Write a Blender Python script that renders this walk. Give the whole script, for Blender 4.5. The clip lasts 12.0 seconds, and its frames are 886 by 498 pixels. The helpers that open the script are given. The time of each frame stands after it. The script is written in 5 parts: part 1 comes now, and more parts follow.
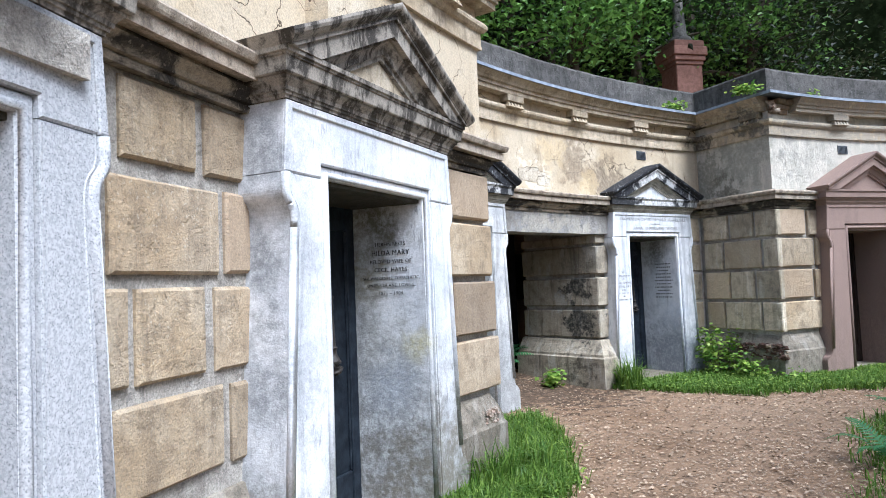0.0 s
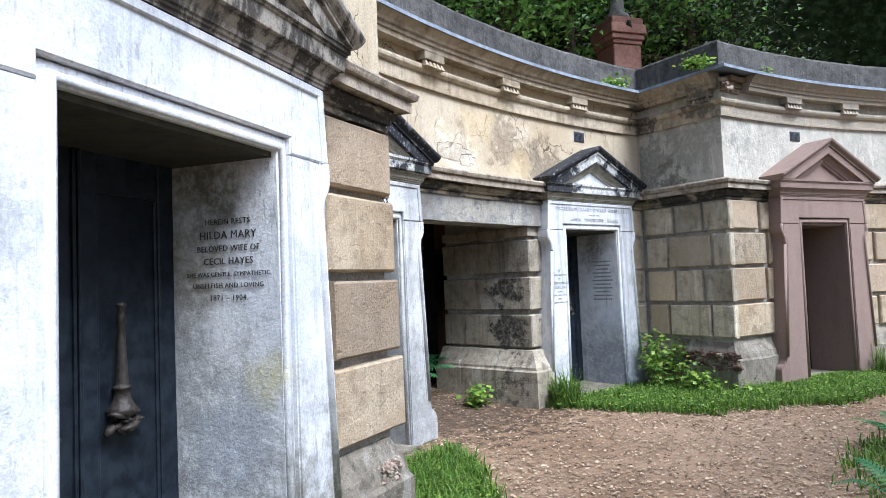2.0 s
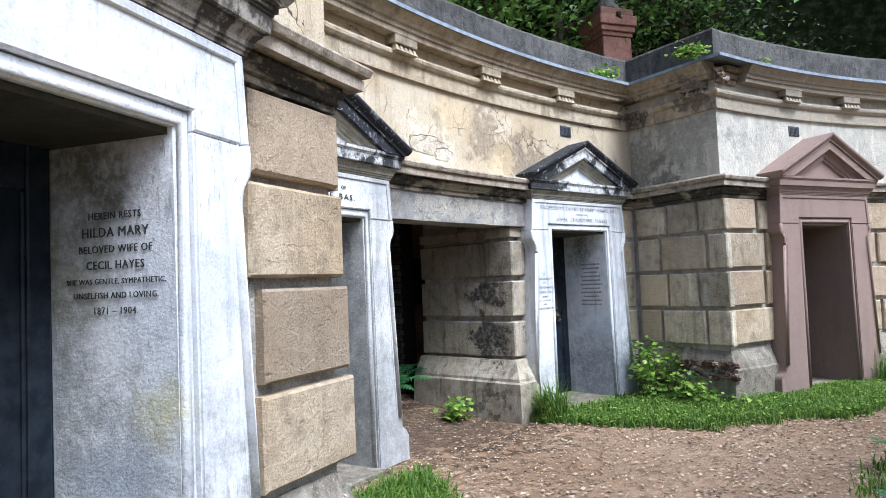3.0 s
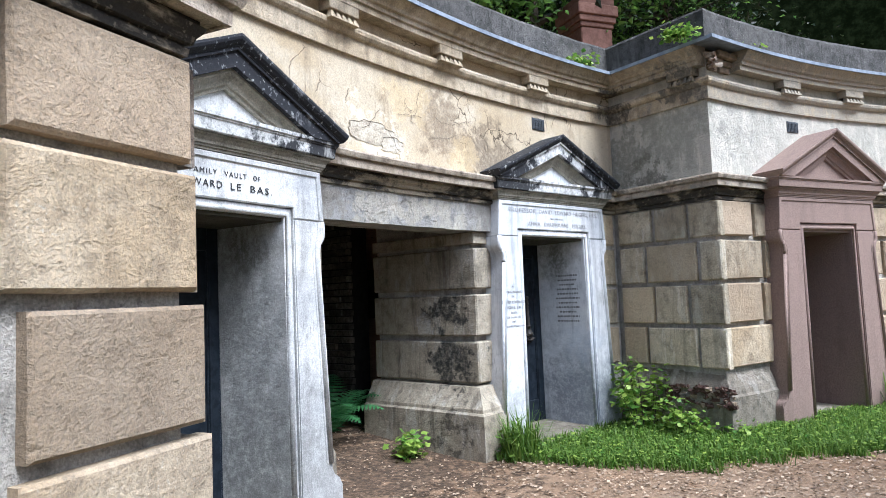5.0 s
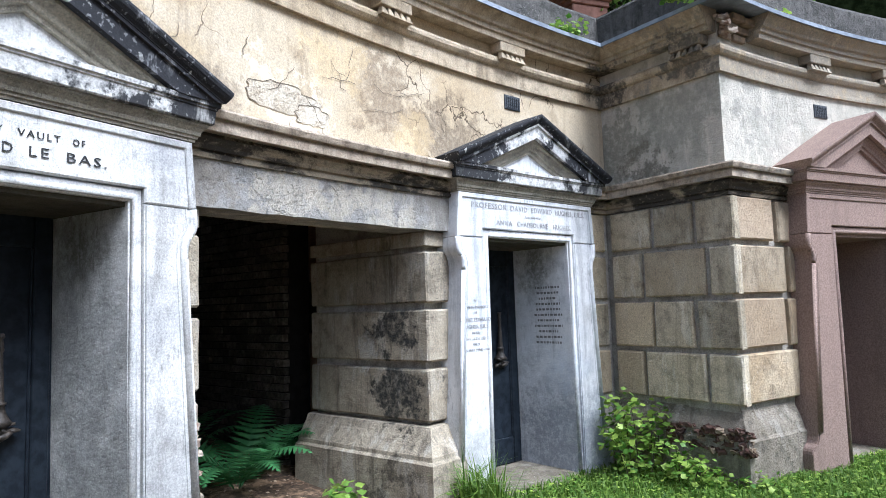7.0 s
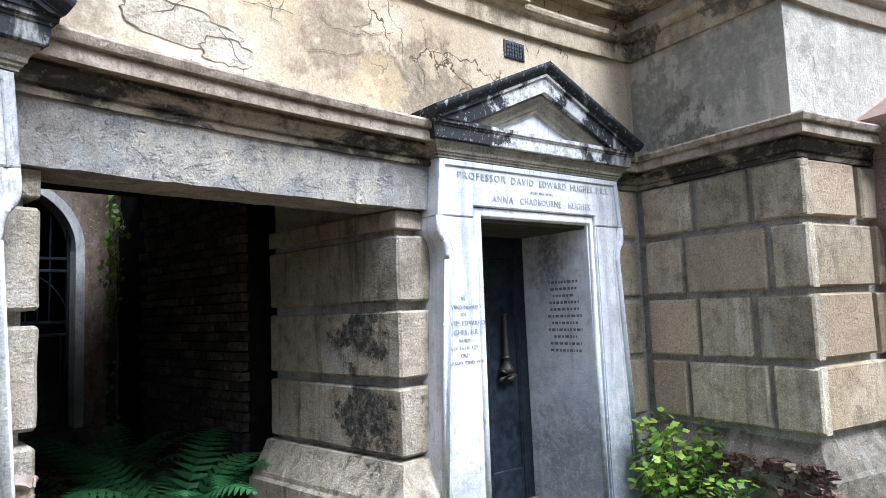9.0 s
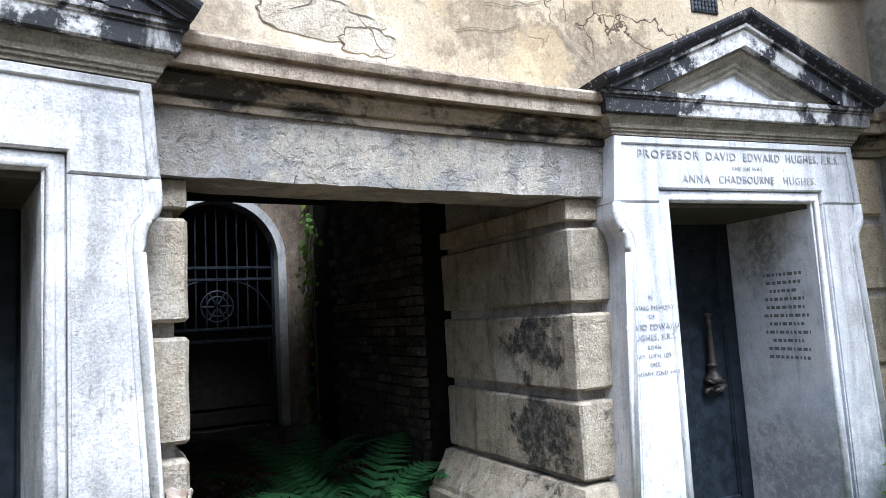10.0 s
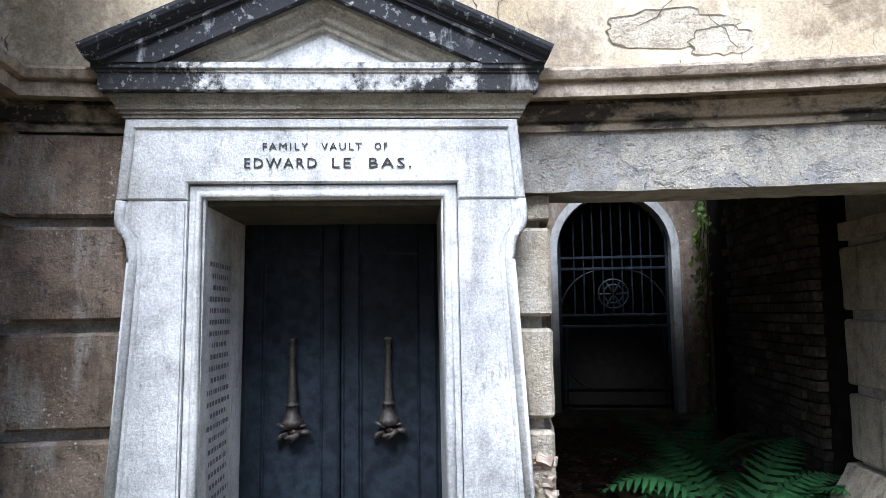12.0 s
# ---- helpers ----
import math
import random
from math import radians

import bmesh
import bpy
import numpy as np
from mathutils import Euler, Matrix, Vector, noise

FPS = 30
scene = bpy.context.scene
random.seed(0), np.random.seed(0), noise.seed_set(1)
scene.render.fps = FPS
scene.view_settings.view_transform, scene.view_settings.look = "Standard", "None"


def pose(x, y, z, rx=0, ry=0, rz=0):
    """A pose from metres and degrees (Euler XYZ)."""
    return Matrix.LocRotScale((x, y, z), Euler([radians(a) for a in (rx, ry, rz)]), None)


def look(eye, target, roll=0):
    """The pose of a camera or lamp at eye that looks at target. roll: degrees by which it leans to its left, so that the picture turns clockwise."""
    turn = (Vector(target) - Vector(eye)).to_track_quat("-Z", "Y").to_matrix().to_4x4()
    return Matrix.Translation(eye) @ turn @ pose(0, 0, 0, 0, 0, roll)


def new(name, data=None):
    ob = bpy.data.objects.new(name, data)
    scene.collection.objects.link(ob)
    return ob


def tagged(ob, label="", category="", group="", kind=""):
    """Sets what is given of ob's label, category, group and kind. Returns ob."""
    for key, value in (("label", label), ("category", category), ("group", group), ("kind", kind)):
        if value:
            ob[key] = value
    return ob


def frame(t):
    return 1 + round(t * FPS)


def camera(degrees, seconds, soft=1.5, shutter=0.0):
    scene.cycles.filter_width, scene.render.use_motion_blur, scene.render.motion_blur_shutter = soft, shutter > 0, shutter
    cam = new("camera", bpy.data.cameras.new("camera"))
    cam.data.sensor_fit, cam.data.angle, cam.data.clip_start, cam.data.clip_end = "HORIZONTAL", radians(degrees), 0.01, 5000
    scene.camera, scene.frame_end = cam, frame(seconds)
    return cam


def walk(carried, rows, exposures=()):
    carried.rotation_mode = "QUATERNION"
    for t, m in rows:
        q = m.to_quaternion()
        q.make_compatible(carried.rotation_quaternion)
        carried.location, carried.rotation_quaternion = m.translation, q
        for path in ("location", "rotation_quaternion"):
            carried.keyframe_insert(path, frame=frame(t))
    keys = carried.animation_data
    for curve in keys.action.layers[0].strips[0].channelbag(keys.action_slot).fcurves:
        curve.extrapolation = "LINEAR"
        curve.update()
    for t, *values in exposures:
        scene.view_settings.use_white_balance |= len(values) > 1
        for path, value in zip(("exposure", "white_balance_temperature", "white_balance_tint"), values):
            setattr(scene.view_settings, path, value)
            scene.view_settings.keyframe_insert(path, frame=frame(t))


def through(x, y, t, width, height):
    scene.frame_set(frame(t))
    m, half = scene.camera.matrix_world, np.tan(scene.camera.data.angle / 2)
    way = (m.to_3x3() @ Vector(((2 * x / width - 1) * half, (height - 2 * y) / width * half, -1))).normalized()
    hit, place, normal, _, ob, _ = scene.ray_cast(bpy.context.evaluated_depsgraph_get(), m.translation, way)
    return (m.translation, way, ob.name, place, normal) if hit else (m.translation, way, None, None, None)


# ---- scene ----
cam = camera(67.6, 12.0, soft=0.75)
METRES, EYE = 7.0, 1.56
ROWS = [
    (0.0, 0.0, 0.0, 0.0, 0.12, 2.97, 2.23),
    (0.5, 0.0042, 0.0581, 0.0008, -2.0, 2.68, 2.17),
    (1.0, 0.0146, 0.111, -0.0037, -3.55, 2.5, 2.04),
    (1.5, 0.0285, 0.1671, -0.0019, -4.97, 2.66, 2.02),
    (2.0, 0.0367, 0.2231, -0.0024, -6.26, 2.78, 2.17),
    (2.5, 0.0487, 0.266, -0.0021, -6.73, 2.97, 2.22),
    (3.0, 0.0714, 0.3027, -0.0008, -6.95, 3.01, 2.3),
    (5.0, 0.1317, 0.4447, 0.0004, -8.43, 3.98, 2.28),
    (5.5, 0.1533, 0.4857, -0.0014, -8.59, 4.3, 2.11),
    (6.0, 0.1712, 0.5367, 0.0033, -8.43, 4.64, 2.03),
    (6.5, 0.2009, 0.5778, 0.0025, -8.19, 4.77, 1.82),
    (7.0, 0.2258, 0.6205, 0.0014, -8.11, 5.05, 1.74),
    (9.0, 0.3025, 0.7828, -0.0008, -4.74, 5.23, 2.18),
    (9.5, 0.3196, 0.8249, 0.0011, -0.47, 5.27, 2.54),
    (10.0, 0.3285, 0.8435, 0.0022, 12.97, 5.87, 3.06),
    (10.5, 0.3371, 0.8372, 0.0094, 26.96, 6.56, 3.11),
    (11.0, 0.3462, 0.8187, 0.0111, 38.02, 6.3, 2.04),
    (11.5, 0.3647, 0.8085, 0.0102, 44.33, 5.84, 1.13),
    (12.0, 0.3838, 0.8279, 0.0106, 48.05, 5.43, 0.71),
]
KELVIN, TINT = 5440, 8
walk(cam, [(t, pose(0, 0, EYE) @ pose(METRES * x, METRES * y, METRES * z, 90 + pitch, roll, yaw)) for t, x, y, z, yaw, pitch, roll in ROWS],
     exposures=[(0.0, 1.04, KELVIN, TINT), (2.5, 1.05, KELVIN, TINT), (5.5, 1.12, KELVIN, TINT), (12.0, 1.15, KELVIN, TINT)])

# ---- light: an overcast summer day, the sky brightest over the open middle of the circle ----
world = bpy.data.worlds.new("sky")
scene.world = world
world.use_nodes = True
wn, wl = world.node_tree.nodes, world.node_tree.links
wn.clear()
sky = wn.new("ShaderNodeTexSky")
sky.sky_type, sky.sun_disc = "NISHITA", False
sky.sun_elevation, sky.sun_rotation = radians(54.7), radians(141)
sky.air_density, sky.dust_density, sky.ozone_density = 1.0, 4.0, 1.0
bg, out = wn.new("ShaderNodeBackground"), wn.new("ShaderNodeOutputWorld")
bg.inputs["Strength"].default_value = 0.115
wl.new(sky.outputs[0], bg.inputs[0])
wl.new(bg.outputs[0], out.inputs[0])
sun = new("sun", bpy.data.lights.new("sun", "SUN"))
sun.data.energy, sun.data.angle, sun.data.color = 3.2, radians(28), (1.0, 0.97, 0.95)
sun.matrix_world = look((1.5 + 0.63 * 17, 7.0 - 0.777 * 17, 24.0), (1.5, 7.0, 0.0))

# ---- plan: a ring of vaults round a centre; bays stand forward of a recessed stretch ----
CX, CY = 10.1, -0.9
R_BAY, R_REC = 11.68, 13.0
A_LEFT, A_RIGHT = 146.6, 117.1      # the two returns
BAY_L_END, BAY_R_END = 178.0, 92.0


def polar(r, a):
    return CX + r * math.cos(radians(a)), CY + r * math.sin(radians(a))


def spot(r, a, z=0.0, turn=0.0):
    """A frame on the ring: x to the right for one who faces the wall, y into the wall."""
    x, y = polar(r, a)
    return pose(x, y, z, 0, 0, a - 90 + turn)


def arc(r, a0, a1, step=0.75):
    n = max(1, round(abs(a1 - a0) / step))
    return [polar(r, a0 + (a1 - a0) * i / n) for i in range(n + 1)]


R_AB = 11.84                        # the stretch between two vaults stands a little back
BAY_L_LINE = arc(R_BAY, BAY_L_END, 166.5) + arc(R_AB, 166.5, 156.5) + arc(R_BAY, 156.5, A_LEFT)
WALL_LINE = (BAY_L_LINE + arc(R_REC, A_LEFT, A_RIGHT) + arc(R_BAY, A_RIGHT, BAY_R_END))


# ---- mesh helpers ----
def part(name, bm, material, parent=None, label=""):
    me = bpy.data.meshes.new(name)
    bm.to_mesh(me)
    bm.free()
    me.materials.append(material)
    ob = new(name, me)
    if parent is not None:
        ob.parent = parent
    if label:
        ob["label"] = label
    return ob


def from_arrays(name, verts, faces, material, parent=None, label="", smooth=False):
    me = bpy.data.meshes.new(name)
    me.from_pydata(verts, [], faces)
    me.materials.append(material)
    if smooth:
        me.shade_smooth()
    ob = new(name, me)
    if parent is not None:
        ob.parent = parent
    if label:
        ob["label"] = label
    return ob


def thing(name, m, label, category, group="", kind=""):
    ob = new(name)
    ob.matrix_world = m
    ob.empty_display_size = 0.1
    return tagged(ob, label, category, group, kind)


def sweep(path, prof, bm=None, cap=True):
    """A closed profile of (offset to the right of the way, z) along a line on the plan, with mitred corners."""
    bm = bm or bmesh.new()
    rings = []
    n = len(path)
    for i, p in enumerate(path):
        p = Vector(p[:2])
        d0 = (p - Vector(path[i - 1][:2])).normalized() if i else None
        d1 = (Vector(path[i + 1][:2]) - p).normalized() if i < n - 1 else None
        d0, d1 = d0 or d1, d1 or d0
        n0, n1 = Vector((d0.y, -d0.x)), Vector((d1.y, -d1.x))
        m = (n0 + n1)
        m = m / max(0.2, m.length_squared) * 2
        rings.append([bm.verts.new((p.x + m.x * o, p.y + m.y * o, z)) for o, z in prof])
    k = len(prof)
    for a, b in zip(rings, rings[1:]):
        for j in range(k):
            bm.faces.new((a[j], a[(j + 1) % k], b[(j + 1) % k], b[j]))
    if cap:
        bm.faces.new(rings[0])
        bm.faces.new(rings[-1][::-1])
    bmesh.ops.recalc_face_normals(bm, faces=bm.faces)
    return bm


def plate(outline, y0, y1, bevel=0.0, bm=None, segs=1):
    """An outline in (x, z), drawn out from y0 (front) to y1, with its front edges eased."""
    bm = bm or bmesh.new()
    f = [bm.verts.new((x, y0, z)) for x, z in outline]
    b = [bm.verts.new((x, y1, z)) for x, z in outline]
    front = bm.faces.new(f)
    back = bm.faces.new(b[::-1])
    made = [front, back]
    n = len(f)
    for i in range(n):
        made.append(bm.faces.new((f[i], b[i], b[(i + 1) % n], f[(i + 1) % n])))
    bmesh.ops.recalc_face_normals(bm, faces=made)
    if bevel:
        bmesh.ops.bevel(bm, geom=list(front.edges), offset=bevel, segments=segs, affect="EDGES", clamp_overlap=True)
    return bm


def box(x0, x1, y0, y1, z0, z1, bevel=0.0, bm=None):
    bm = bm or bmesh.new()
    vs = [bm.verts.new(p) for p in ((x0, y0, z0), (x1, y0, z0), (x1, y1, z0), (x0, y1, z0), (x0, y0, z1), (x1, y0, z1), (x1, y1, z1), (x0, y1, z1))]
    fs = [bm.faces.new([vs[i] for i in q]) for q in ((0, 1, 5, 4), (1, 2, 6, 5), (2, 3, 7, 6), (3, 0, 4, 7), (4, 5, 6, 7), (3, 2, 1, 0))]
    if bevel:
        es = {e for f in fs for e in f.edges}
        bmesh.ops.bevel(bm, geom=list(es), offset=bevel, segments=1, affect="EDGES", clamp_overlap=True)
    return bm


def arc_box(r0, r1, a0, a1, z0, z1, bm=None, step=0.75):
    """A piece of curved wall: from radius r0 to r1, from angle a0 down to a1."""
    t = r1 - r0
    return sweep(arc(r0, a0, a1, step), [(0, z0), (0, z1), (-t, z1), (-t, z0)], bm)


def tube(points, radius, sides=6, bm=None, taper=1.0):
    bm = bm or bmesh.new()
    pts = [Vector(p) for p in points]
    ways = [(b - a).normalized() for a, b in zip(pts, pts[1:])]
    ref = min((Vector((0, 1, 0)), Vector((1, 0, 0)), Vector((0, 0, 1))), key=lambda e: max(abs(w.dot(e)) for w in ways))
    rings = []
    for i, p in enumerate(pts):
        d = (pts[min(i + 1, len(pts) - 1)] - pts[max(i - 1, 0)]).normalized()
        u = d.cross(ref).normalized()
        v = d.cross(u)
        r = radius * (1 + (taper - 1) * i / max(1, len(pts) - 1))
        rings.append([bm.verts.new(p + (u * math.cos(6.2832 * k / sides) + v * math.sin(6.2832 * k / sides)) * r) for k in range(sides)])
    for a, b in zip(rings, rings[1:]):
        for k in range(sides):
            bm.faces.new((a[k], a[(k + 1) % sides], b[(k + 1) % sides], b[k]))
    bm.faces.new(rings[0][::-1])
    bm.faces.new(rings[-1])
    return bm


def lathe(prof, sides=14, bm=None, centre=(0, 0), smooth=True):
    """A turned shape: (radius, z) about an upright axis."""
    bm = bm or bmesh.new()
    rings = [[bm.verts.new((centre[0] + r * math.cos(6.28319 * k / sides), centre[1] + r * math.sin(6.28319 * k / sides), z)) for k in range(sides)] for r, z in prof]
    for a, b in zip(rings, rings[1:]):
        for k in range(sides):
            f = bm.faces.new((a[k], a[(k + 1) % sides], b[(k + 1) % sides], b[k]))
            f.smooth = smooth
    bm.faces.new(rings[0])
    bm.faces.new(rings[-1])
    bmesh.ops.recalc_face_normals(bm, faces=bm.faces)
    return bm


def rough_up(bm, amount, scale, cuts=0):
    if cuts:
        bmesh.ops.subdivide_edges(bm, edges=bm.edges, cuts=cuts, use_grid_fill=True)
    for v in bm.verts:
        v.co += noise.noise_vector(v.co * scale) * amount
    return bm


# ---- materials ----
class Graph:
    """A small helper to write node materials."""

    def __init__(self, name, rough=0.8, metal=0.0, spec=0.4):
        self.mat = bpy.data.materials.new(name)
        self.mat.use_nodes = True
        self.nt = self.mat.node_tree
        self.bsdf = self.nt.nodes["Principled BSDF"]
        self.bsdf.inputs["Roughness"].default_value = rough
        self.bsdf.inputs["Metallic"].default_value = metal
        self.bsdf.inputs["Specular IOR Level"].default_value = spec
        self.pos = self.node("ShaderNodeNewGeometry").outputs["Position"]
        self.rnd = self.node("ShaderNodeObjectInfo").outputs["Random"]

    def node(self, kind, **put):
        n = self.nt.nodes.new(kind)
        for k, v in put.items():
            self.put(n.inputs[k.replace("_", " ")], v)
        return n

    def put(self, socket, v):
        if isinstance(v, bpy.types.NodeSocket):
            self.nt.links.new(v, socket)
        else:
            socket.default_value = v

    def noise(self, scale, detail=6.0, rough=0.6, stretch=None, warp=0.0, where=None):
        vec = where or self.pos
        if stretch:
            m = self.node("ShaderNodeMapping")
            m.inputs["Scale"].default_value = stretch
            self.put(m.inputs["Vector"], vec)
            vec = m.outputs[0]
        n = self.node("ShaderNodeTexNoise", Scale=scale, Detail=detail, Roughness=rough, Distortion=warp)
        self.put(n.inputs["Vector"], vec)
        return n.outputs["Fac"]

    def ramp(self, fac, lo, hi, a=0.0, b=1.0):
        n = self.node("ShaderNodeMapRange")
        n.interpolation_type = "SMOOTHSTEP"
        for k, v in zip(("Value", "From Min", "From Max", "To Min", "To Max"), (fac, lo, hi, a, b)):
            self.put(n.inputs[k], v)
        return n.outputs[0]

    def mix(self, fac, a, b, mode="MIX"):
        n = self.nt.nodes.new("ShaderNodeMix")
        n.data_type, n.blend_type = "RGBA", mode
        self.put(n.inputs["Factor"], fac)
        for s, v in ((n.inputs[6], a), (n.inputs[7], b)):
            self.put(s, v if isinstance(v, bpy.types.NodeSocket) else (*v, 1.0))
        return n.outputs[2]

    def math(self, op, a, b=0.0):
        n = self.nt.nodes.new("ShaderNodeMath")
        n.operation = op
        self.put(n.inputs[0], a)
        self.put(n.inputs[1], b)
        return n.outputs[0]

    def bump(self, height, strength=0.4, distance=0.01):
        n = self.node("ShaderNodeBump", Strength=strength, Distance=distance, Height=height)
        self.put(self.bsdf.inputs["Normal"], n.outputs[0])

    def done(self, colour):
        self.put(self.bsdf.inputs["Base Color"], colour if isinstance(colour, bpy.types.NodeSocket) else (*colour, 1.0))
        return self.mat


def blotch(g, col, stains_and_shade, soft=False):
    """Ragged patches of another tone, stains and painted shade, about given places."""
    for place, rad, tone, amount in stains_and_shade:
        d = g.node("ShaderNodeVectorMath")
        d.operation = "DISTANCE"
        g.put(d.inputs[0], g.pos)
        d.inputs[1].default_value = place
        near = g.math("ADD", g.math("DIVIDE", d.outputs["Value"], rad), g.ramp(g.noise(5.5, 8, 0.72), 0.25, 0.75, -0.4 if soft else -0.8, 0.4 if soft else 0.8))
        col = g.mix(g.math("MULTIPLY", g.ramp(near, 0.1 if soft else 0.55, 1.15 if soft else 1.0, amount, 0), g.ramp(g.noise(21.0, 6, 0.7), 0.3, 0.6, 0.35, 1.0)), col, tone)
    return col


def stone_mat(name, c1, c2, dark, streak=0.5, grime=0.4, grain=0.5, rough=0.82, vary=0.12, relief=0.5, grain_scale=90.0, light=None, lichen=0.0, stains_and_shade=(), alt=None, pits=0.55, flecks=0.0, chips=0.3, soft=False):
    """Weathered stone: two mixed tones, run-down streaks, blotches of grime, fine grain."""
    g = Graph(name, rough=rough, spec=0.25)
    col = g.mix(g.ramp(g.noise(1.7, 5), 0.35, 0.65), c1, c2)
    col = g.mix(g.ramp(g.noise(9.0, 7, 0.65), 0.42, 0.72, 0, grime), col, dark)
    col = g.mix(g.ramp(g.noise(1.0, 8, 0.68, stretch=(7.0, 7.0, 0.55), warp=0.5), 0.5, 0.66, 0, streak), col, dark)
    if light:
        col = g.mix(g.ramp(g.noise(3.1, 7, 0.62, stretch=(2.2, 2.2, 0.7)), 0.52, 0.66, 0, 0.8), col, light)
    if lichen:
        spot_n = g.noise(55.0, 3, 0.5)
        col = g.mix(g.math("MULTIPLY", g.ramp(spot_n, 0.62, 0.66, 0, 1), g.ramp(g.noise(2.3, 4), 0.48, 0.62, 0, lichen)), col, (0.62, 0.62, 0.56))
    fine = g.noise(grain_scale, 4, 0.7)
    if flecks:
        col = g.mix(g.math("MULTIPLY", g.ramp(g.noise(1.0, 5, 0.6, stretch=(46, 46, 9), warp=0.3), 0.57, 0.66, 0, flecks), g.ramp(g.noise(1.4, 5), 0.4, 0.62, 0.15, 1.0)), col, dark)
    if alt:
        col = g.mix(g.ramp(g.math("FRACT", g.math("MULTIPLY", g.rnd, 7.3)), 0.2, 1.0, 0, 0.75), col, alt)
    col = blotch(g, col, stains_and_shade, soft)
    pit = g.ramp(g.noise(34.0, 6, 0.7), 0.57, 0.68, 0, pits * grime + 0.05)
    col = g.mix(pit, col, dark)
    col = g.mix(grain, col, g.mix(g.ramp(fine, 0.3, 0.7), tuple(0.35 * x for x in c1), tuple(min(1, 1.5 * x) for x in c1)), "OVERLAY") if grain else col
    hv = g.node("ShaderNodeHueSaturation", Saturation=1.0, Fac=1.0, Color=col)
    g.put(hv.inputs["Value"], g.ramp(g.rnd, 0, 1, 1 - vary, 1 + vary))
    h = g.math("SUBTRACT", g.math("ADD", g.math("MULTIPLY", fine, 0.4), g.noise(14.0, 8, 0.68)), g.math("MULTIPLY", pit, 0.5))
    spall = g.ramp(g.noise(7.0, 8, 0.6, warp=0.3), 0.5, 0.62, 0, chips)
    h = g.math("SUBTRACT", h, spall)
    g.bump(h, min(1.0, relief * 1.7), 0.02)
    return g.done(hv.outputs[0])


def granite_mat(name, c1, c2, dark, rough=0.7):
    g = Graph(name, rough=rough, spec=0.3)
    col = g.mix(g.ramp(g.noise(75.0, 3, 0.7), 0.4, 0.6), c1, c2)
    col = g.mix(g.ramp(g.noise(140.0, 2, 0.6), 0.58, 0.66, 0, 0.75), col, dark)
    col = g.mix(g.ramp(g.noise(1.2, 6, 0.6, stretch=(5, 5, 0.6)), 0.5, 0.75, 0, 0.45), col, tuple(0.6 * x for x in c1))
    g.bump(g.noise(110.0, 4), 0.25, 0.004)
    return g.done(col)


STAINS = [(polar(13, 129.2), 3.17, 0.36, (0.2, 0.16, 0.12), 0.75), (polar(13, 133.1), 2.93, 0.34, (0.72, 0.66, 0.56), 0.9), (polar(13, 126.2), 2.9, 0.42, (0.17, 0.14, 0.11), 0.8),
          (polar(13, 135.3), 2.85, 0.2, (0.2, 0.17, 0.14), 0.7), (polar(13, 131.3), 3.3, 0.3, (0.58, 0.48, 0.32), 0.6), (polar(13, 145.6), 2.95, 0.35, (0.2, 0.17, 0.13), 0.7), (polar(13, 128.0), 2.86, 0.22, (0.56, 0.46, 0.3), 0.6)]


def stucco_mat(name):
    g = Graph(name, rough=0.9, spec=0.2)
    col = g.mix(g.ramp(g.noise(0.9, 6), 0.35, 0.6), (0.43, 0.36, 0.26), (0.5, 0.445, 0.36))
    col = g.mix(g.ramp(g.noise(1.6, 7, 0.62), 0.5, 0.68, 0, 0.8), col, (0.56, 0.52, 0.45))
    col = g.mix(g.ramp(g.noise(1.0, 7, 0.65, stretch=(1.3, 1.3, 1.0), warp=0.7), 0.56, 0.66, 0, 0.7), col, (0.27, 0.22, 0.16))
    col = g.mix(g.ramp(g.noise(1.1, 6, 0.6, stretch=(6, 6, 0.5)), 0.55, 0.75, 0, 0.5), col, (0.25, 0.21, 0.16))
    col = blotch(g, col, [((cx, cy, z), rad, tone, amount) for (cx, cy), z, rad, tone, amount in STAINS])
    warp = g.node("ShaderNodeTexNoise", Scale=2.5, Detail=5.0)
    g.put(warp.inputs["Vector"], g.pos)
    at = g.node("ShaderNodeVectorMath")
    at.operation = "MULTIPLY_ADD"
    g.put(at.inputs[0], warp.outputs["Color"])
    at.inputs[1].default_value = (0.5, 0.5, 0.5)
    g.put(at.inputs[2], g.pos)
    vor = g.node("ShaderNodeTexVoronoi", Scale=2.9)
    vor.feature = "DISTANCE_TO_EDGE"
    g.put(vor.inputs["Vector"], at.outputs[0])
    crack = g.math("MULTIPLY", g.ramp(vor.outputs["Distance"], 0.004, 0.014, 1, 0), g.ramp(g.noise(1.3, 3), 0.46, 0.54))
    col = g.mix(crack, col, (0.1, 0.08, 0.06))
    col = g.mix(g.ramp(g.noise(24.0, 7, 0.7), 0.56, 0.68, 0, 0.5), col, (0.2, 0.165, 0.12))
    fine = g.noise(80.0, 5, 0.7)
    col = g.mix(0.35, col, g.mix(g.ramp(fine, 0.3, 0.7), (0.2, 0.17, 0.12), (0.8, 0.7, 0.5)), "OVERLAY")
    g.bump(g.math("SUBTRACT", g.math("ADD", g.math("MULTIPLY", fine, 0.3), g.noise(10, 8, 0.65)), g.math("MULTIPLY", crack, 1.2)), 0.5, 0.012)
    return g.done(col)


